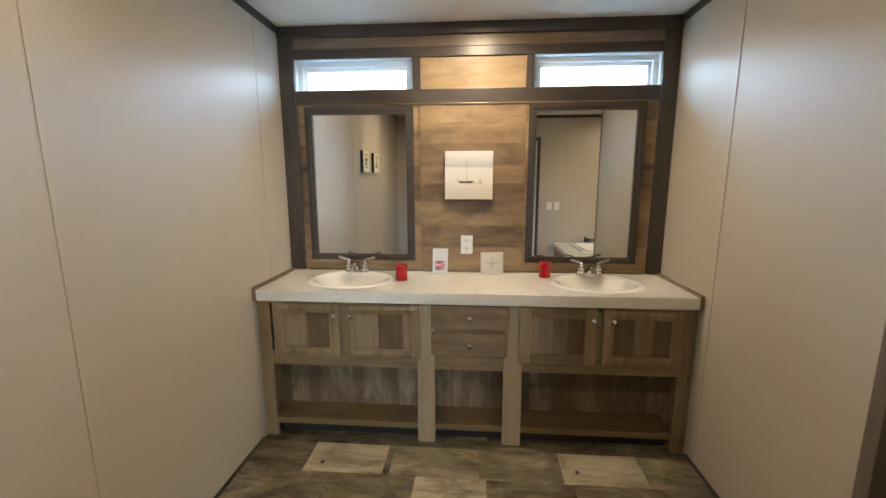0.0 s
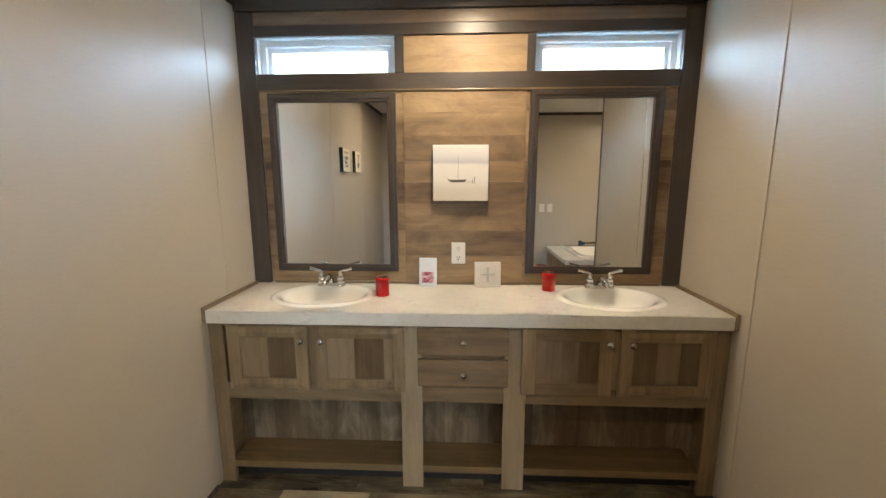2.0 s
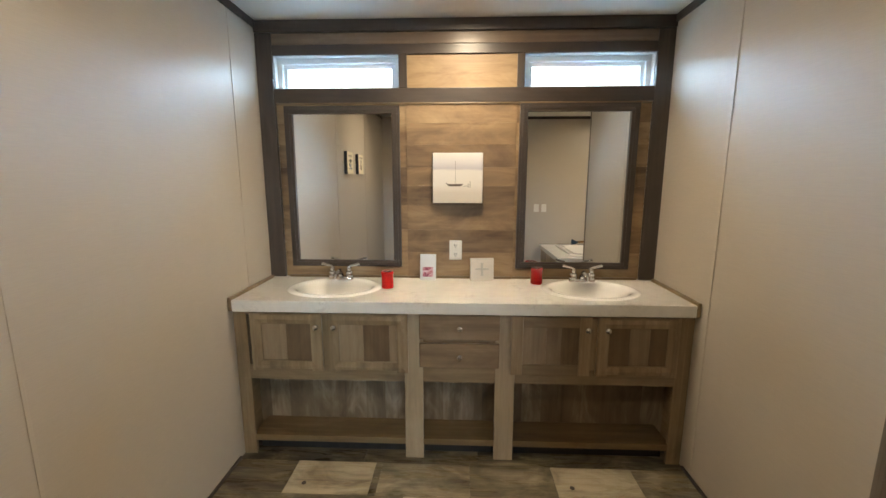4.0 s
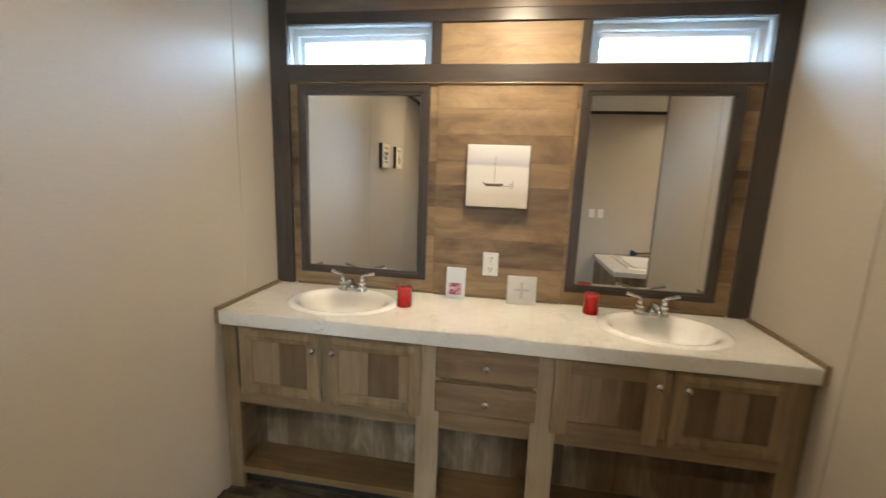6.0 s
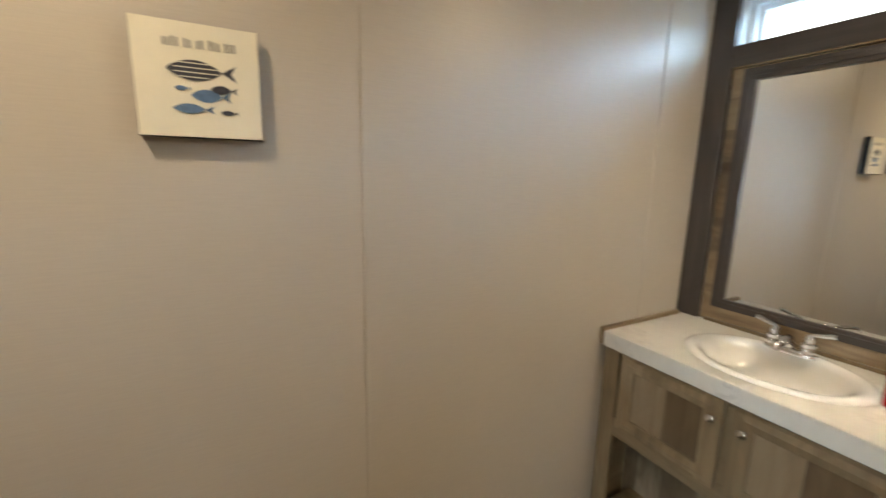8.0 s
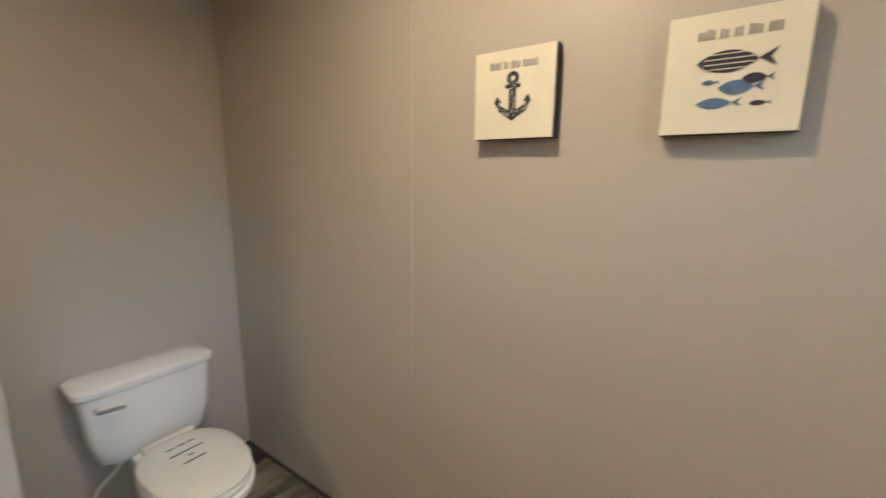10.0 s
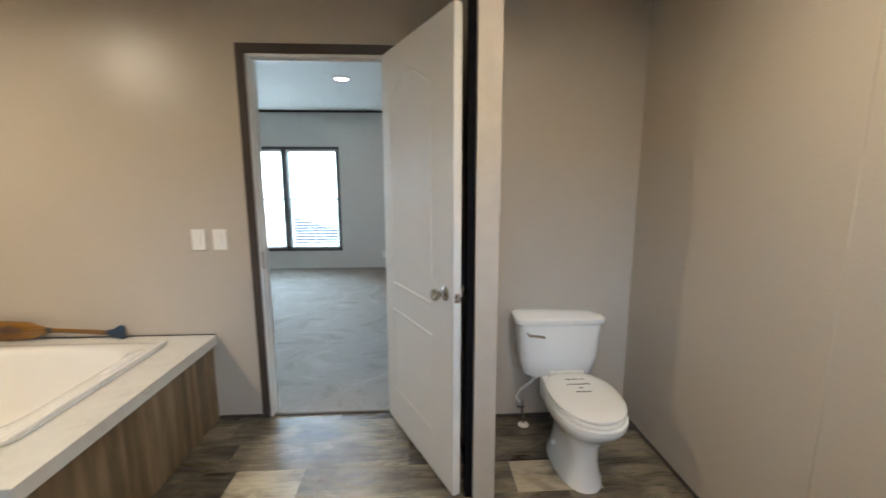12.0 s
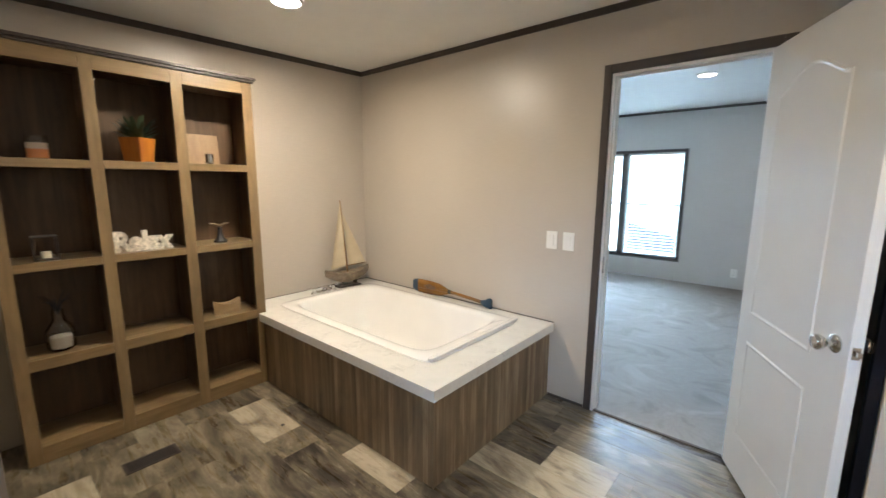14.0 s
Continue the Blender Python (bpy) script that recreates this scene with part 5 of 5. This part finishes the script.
for a, b in ((x0, xm - 0.035), (xm + 0.035, x1)):
    fr = part("window_frame", boxes(((a, yb - 0.10, z0), (a + 0.035, yb - 0.05, z1)), ((b - 0.035, yb - 0.10, z0), (b, yb - 0.05, z1)), ((a + 0.035, yb - 0.10, z0), (b - 0.035, yb - 0.05, z0 + 0.035)), ((a + 0.035, yb - 0.10, z1 - 0.035), (b - 0.035, yb - 0.05, z1)), ((a + 0.035, yb - 0.095, 1.10), (b - 0.035, yb - 0.055, 1.14)), r=0.002), M_VINYL, win)
    pane = part("pane", boxes(((a + 0.035, yb - 0.078, z0 + 0.035), (b - 0.035, yb - 0.073, z1 - 0.035))), M_GLASS, fr)
    pane.visible_shadow = False
    bl = part("blind", boxes(((a + 0.01, yb - 0.045, z1 - 0.03), (b - 0.01, yb - 0.01, z1 - 0.002)), r=0.002), M_PLASTIC, win, "white slatted blind")
    z = z0 + 0.02
    while z < z1 - 0.04:
        bm = bmesh.new()
        box(bm, (a + 0.012, yb - 0.048, z), (b - 0.012, yb - 0.006, z + 0.003))
        part("slat", bm, M_PLASTIC, bl)
        z += 0.046

# ---- things on the shelves ----
z1r, z2r, z3r = zs[7] - 0.001, zs[5] - 0.001, zs[3] - 0.001
x, y = SX + 0.09, 4.405
t = thing("candle_jar", (x, y, z1r), "glass candle jar with orange and white wax on the shelf", "candle")
t.scale = (1.18, 1.18, 1.15)
part("wax", turned(bmesh.new(), [(0.001, z1r + 0.004), (0.035, z1r + 0.004), (0.035, z1r + 0.042), (0.001, z1r + 0.042)], x, y), plain("orange_wax", (0.85, 0.30, 0.10), 0.5, vary=0.1), t, "orange wax", smooth=True)
part("wax_top", turned(bmesh.new(), [(0.001, z1r + 0.0425), (0.035, z1r + 0.0425), (0.035, z1r + 0.068), (0.001, z1r + 0.068)], x, y), plain("pale_wax", (0.80, 0.66, 0.55), 0.5, vary=0.05), t, "pale wax", smooth=True)
part("jar", loft(bmesh.new(), [loop(x, y, z1r + h, r, r, 28) for r, h in ((0.030, 0.0), (0.038, 0.003), (0.039, 0.07), (0.033, 0.085), (0.034, 0.10), (0.031, 0.10), (0.031, 0.085), (0.0365, 0.07), (0.0365, 0.004))], True, True), M_GLASS, t, "clear glass", smooth=True)
x, y = SX + 0.10, 3.988
t = thing("potted_plant", (x, y, z1r), "orange square wooden planter with a dark spiky succulent", "potted plant")
t.rotation_euler[2] = radians(38)
ORG = wood("orange_wood", (0.52, 0.20, 0.02), (0.34, 0.115, 0.010), (0.15, 0.045, 0.008), "z", 0.03, 0.45, bands=0.3)
part("pot", loft(bmesh.new(), [loop(x, y, z1r, 0.052, 0.052, 24, 12), loop(x, y, z1r + 0.135, 0.064, 0.064, 24, 12), loop(x, y, z1r + 0.135, 0.055, 0.055, 24, 12), loop(x, y, z1r + 0.12, 0.054, 0.054, 24, 12)], True, True), ORG, t)
rnd = random.Random(4)
LEAFM = plain("dark_leaf", (0.018, 0.034, 0.014), 0.45, vary=0.3, scale=20)
bm = bmesh.new()
for i in range(64):
    a, l, up = rnd.uniform(0, 6.28), rnd.uniform(0.04, 0.125), rnd.uniform(0.05, 0.20)
    ca, sa = math.cos(a), math.sin(a)
    r0, r1 = [], []
    for u, w in ((0, 0.006), (0.45, 0.011), (0.8, 0.007), (1, 0.0008)):
        px, pyy, pzz = x + ca * l * u, y + sa * l * u, z1r + 0.118 + up * (u - 0.25 * u * u)
        r0.append([(px - sa * w, pyy + ca * w, pzz), (px, pyy, pzz + w * 0.35), (px + sa * w, pyy - ca * w, pzz), (px, pyy, pzz - 0.002)])
    loft(bm, r0, True, True)
part("leaves", bm, LEAFM, t, "dark green pointed leaves", smooth=True)
x, y = SX + 0.20, 3.62
t = thing("cutting_board", (x, y, z1r), "pale wooden board leaning on the shelf back", "wooden board")
part("board", boxes(((x, y - 0.11, z1r), (x + 0.014, y + 0.12, z1r + 0.20)), r=0.006), wood("pale_board", (0.38, 0.26, 0.14), (0.29, 0.19, 0.10), (0.21, 0.13, 0.068), "z", 0.05, bands=0.4), t)
tilted(t, 0)
t.rotation_euler[1] = radians(8)
x, y = SX + 0.08, 3.622
t = thing("silver_tealight", (x, y, z1r), "small silver glass tealight holder", "tealight holder")
part("body", turned(bmesh.new(), [(0.001, z1r), (0.022, z1r), (0.023, z1r + 0.004), (0.023, z1r + 0.064), (0.020, z1r + 0.066), (0.020, z1r + 0.03), (0.001, z1r + 0.03)], x, y, 24), M_NICKEL, t, smooth=True)
# lettered sign
cu = bpy.data.curves.new("relax", "FONT")
cu.body, cu.size, cu.extrude, cu.bevel_depth, cu.offset = "Relax", 0.17, 0.012, 0.005, 0.004
cu.space_character = 0.95
tmp = bpy.data.objects.new("relax_tmp", cu)
scene.collection.objects.link(tmp)
me = bpy.data.meshes.new_from_object(tmp.evaluated_get(bpy.context.evaluated_depsgraph_get()))
bpy.data.objects.remove(tmp)
me.materials.append(plain("white_rope_paint", (0.74, 0.68, 0.58), 0.7, vary=0.35, scale=45, relief=1.0))
sign = new("word_sign", me)
tagged(sign, "white free-standing word sign reading Relax", "word sign")
sign.rotation_euler = (radians(90), 0, radians(-90))
wid = max(v.co.x for v in me.vertices)
sign.scale = (0.30 / wid, 0.9, 0.95)
sign.location = (SX + 0.09, 4.160, z2r + 0.003)
x, y = SX + 0.10, 4.43
t = thing("glass_lantern", (x, y, z2r), "small clear glass lantern box", "lantern")
part("frame", boxes(*[((x + a - 0.003, y + b - 0.003, z2r), (x + a + 0.003, y + b + 0.003, z2r + 0.12)) for a in (-0.045, 0.045) for b in (-0.045, 0.045)], ((x - 0.048, y - 0.048, z2r), (x + 0.048, y + 0.048, z2r + 0.006)), ((x - 0.048, y - 0.048, z2r + 0.116), (x + 0.048, y + 0.048, z2r + 0.121))), M_TRIM, t)
part("candle", turned(bmesh.new(), [(0.001, z2r + 0.007), (0.02, z2r + 0.007), (0.02, z2r + 0.04), (0.001, z2r + 0.04)], x, y, 20), M_CANVAS, t, smooth=True)
x, y = SX + 0.10, 3.587
t = thing("whale_tail_ornament", (x, y, z2r), "dark ornament with a pale forked tail on top", "ornament")
part("body", loft(bmesh.new(), [loop(x, y, z2r + h, r, r * 1.2, 20) for r, h in ((0.034, 0.0), (0.034, 0.012), (0.02, 0.025), (0.013, 0.06), (0.010, 0.10))], True, True), M_BLACK, t, smooth=True)
part("tail", loft(bmesh.new(), [[(x + 0.012 * math.cos(q), y + d, z2r + h + 0.007 * math.sin(q) * k) for q in [2 * math.pi * i / 10 for i in range(10)]] for d, h, k in ((-0.06, 0.125, 0.3), (-0.035, 0.122, 1), (0, 0.108, 1.3), (0.035, 0.122, 1), (0.06, 0.125, 0.3))], True, True), M_SHELFY, t, "pale forked tail", smooth=True)
x, y = SX + 0.10, 4.422
t = thing("glass_bottle", (x, y, z3r), "clear glass bottle with white label and dark stopper", "bottle")
t.scale = (1.25, 1.25, 1.3)
part("glass_body", loft(bmesh.new(), [loop(x, y, z3r + h, r, r, 28) for r, h in ((0.030, 0), (0.045, 0.01), (0.050, 0.05), (0.046, 0.09), (0.022, 0.125), (0.018, 0.15), (0.018, 0.17), (0.014, 0.17), (0.014, 0.125), (0.042, 0.085), (0.045, 0.05), (0.04, 0.012))], True, True), M_GLASS, t, "clear glass", smooth=True)
part("filling", turned(bmesh.new(), [(0.001, z3r + 0.013), (0.034, z3r + 0.014), (0.036, z3r + 0.06), (0.001, z3r + 0.066)], x, y), plain("white_sand", (0.75, 0.70, 0.62), 0.8), t, "white filling", smooth=True)
bm = bmesh.new()
for i in range(9):
    a = i * 0.7
    tube(bm, [(x, y, z3r + 0.15), (x + 0.02 * math.cos(a), y + 0.02 * math.sin(a), z3r + 0.20), (x + 0.05 * math.cos(a), y + 0.05 * math.sin(a), z3r + 0.215 + 0.01 * (i % 3))], 0.004, 6, 0.001)
part("stopper", bm, M_BLACK, t, "dark tuft", smooth=True)
x, y = SX + 0.09, 3.584
t = thing("wooden_boat_bowl", (x, y, z3r), "small pale wooden boat-shaped bowl", "bowl")
t.scale = (1.0, 1.0, 1.5)
rows = []
for i in range(9):
    u = i / 8
    w = 0.035 * math.sin(math.pi * (0.1 + 0.8 * u))
    yy = y - 0.085 + 0.17 * u
    l = 0.02 * (2 * u - 1) ** 2
    rows.append([(x - w, yy, z3r + 0.045 + l), (x - w * 0.7, yy, z3r), (x + w * 0.7, yy, z3r), (x + w, yy, z3r + 0.045 + l), (x + w * 0.8, yy, z3r + 0.045 + l), (x + w * 0.5, yy, z3r + 0.012), (x - w * 0.5, yy, z3r + 0.012), (x - w * 0.8, yy, z3r + 0.045 + l)])
part("hull", loft(bmesh.new(), rows, True, True), wood("pale_bowl", (0.50, 0.38, 0.22), (0.40, 0.28, 0.15), (0.3, 0.2, 0.11), "y", 0.05, bands=0.0), t)

# neighbouring shed roof beyond the bedroom window
shed = thing("garden_shed", (3.6, -5.2, -0.7), "low grey shed with a sloping roof outside the bedroom window", "shed")
GREY = plain("grey_roofing", (0.05, 0.055, 0.065), 0.8, vary=0.2, scale=3)
part("wall", boxes(((1.9, -5.6, -0.7), (3.2, -5.25, 0.12))), GREY, shed)
bm = bmesh.new()
loft(bm, [[(1.7, y, 0.17), (1.7, y, 0.10), (3.3, y, 0.10), (3.3, y, 0.62)] for y in (-5.7, -5.15)], True, True)
part("roof", bm, GREY, shed, "grey sloping roof")

# floor vent
t = thing("floor_vent", (2.67, 4.19, 0), "dark brown slotted floor register", "floor vent")
part("frame", boxes(((2.615, 4.07, 0.0), (2.725, 4.31, 0.004)), r=0.0015), M_TRIM, t)
for k in range(5):
    part("slot", boxes(((2.633 + k * 0.017, 4.085, 0.0041), (2.642 + k * 0.017, 4.295, 0.0048))), M_BLACK, t)
for x, y in ((-0.597, 5.40), (0.706, 5.418), (2.44, 3.59)):
    t = thing("floor_screw", (x, y, 0), "small brown knot plug in the vinyl floor", "floor plug", "floor plugs")
    part("plug", turned(bmesh.new(), [(0.001, 0.0), (0.012, 0.0), (0.011, 0.0018), (0.001, 0.002)], x, y, 14), M_TRIM, t)

# ---- pieces of the feature wall and the floor ----


def shared_box(cache, size):
    key = tuple(round(s, 4) for s in size)
    if key not in cache:
        bm = bmesh.new()
        box(bm, (0, 0, 0), key, 0.0005, 1)
        me = bpy.data.meshes.new("plank")
        bm.to_mesh(me)
        bm.free()
        cache[key] = me
    return cache[key]


rnd = random.Random(11)
cache = {}
rows_z = [0.874, 1.03, 1.166, 1.31, 1.424, 1.533, 1.66, 1.78, 1.893]
wall_north_at = Matrix.Translation(-wall_north.location)
for z0, z1 in zip(rows_z, rows_z[1:]):
    for a, b, proud in ((-0.908, -0.155, 0.0), (-0.155, 0.475, 0.007), (0.475, 1.222, 0.0)):
        me = shared_box(cache, (b - a - 0.0003, 0.0095, z1 - z0 - 0.0003))
        if not me.materials:
            me.materials.append(M_PLANK)
        ob = new("plank", me)
        ob.location = (a, YN - 0.001 - proud - rnd.uniform(0, 0.0006), z0)
        ob.parent = wall_north
        ob.matrix_parent_inverse = wall_north_at



def row_edge(k):
    """South edge of the k-th row of floor planks."""
    return 5.333 + 0.2267 * k if k >= -8 else 3.5195 + 0.2075 * (k + 8)


cream_at = [(0, -0.68, -0.27), (-1, -0.10, 0.25), (0, 0.63, 1.035), (-8, 2.355, 2.825), (-9, 1.53, 1.95), (-12, 0.78, 1.11), (-12, -0.62, -0.22), (-4, 2.35, 2.76)]
cache = {}
for k in range(-16, 4):
    y0 = row_edge(k)
    ya, yb2 = max(y0, YS), min(row_edge(k + 1), YN)
    if yb2 - ya < 0.01:
        continue
    forced = [(a, b) for r, a, b in cream_at if r == k]
    x = XW - 0.05 - rnd.uniform(0, 0.3)
    pieces = []
    while x < XE + 0.3:
        w = rnd.choice((0.45, 0.6, 0.9, 1.2))
        pieces.append((x, x + w, rnd.random() < 0.02))
        x += w
    for a, b in forced:
        cut = []
        for p, q, c in pieces:
            if q <= a or p >= b:
                cut.append((p, q, c))
            else:
                if p < a:
                    cut.append((p, a, False))
                if q > b:
                    cut.append((b, q, False))
        pieces = cut + [(a, b, True)]
    for p, q, c in pieces:
        p, q = max(p, XW), min(q, XE if y0 < 4.7 else PX1)
        if q - p < 0.02:
            continue
        me = shared_box(cache, (round(q - p, 3) - 0.0007, round(yb2 - ya, 4) - 0.0007, 0.0028))
        ob_me = me
        ob = new("plank", ob_me)
        if not me.materials:
            me.materials.append(M_FLOOR)
        if c:
            ob.material_slots[0].link = "OBJECT"
            ob.material_slots[0].material = M_CREAM
        ob.location = (p, ya, -0.003)
        ob.parent = floor
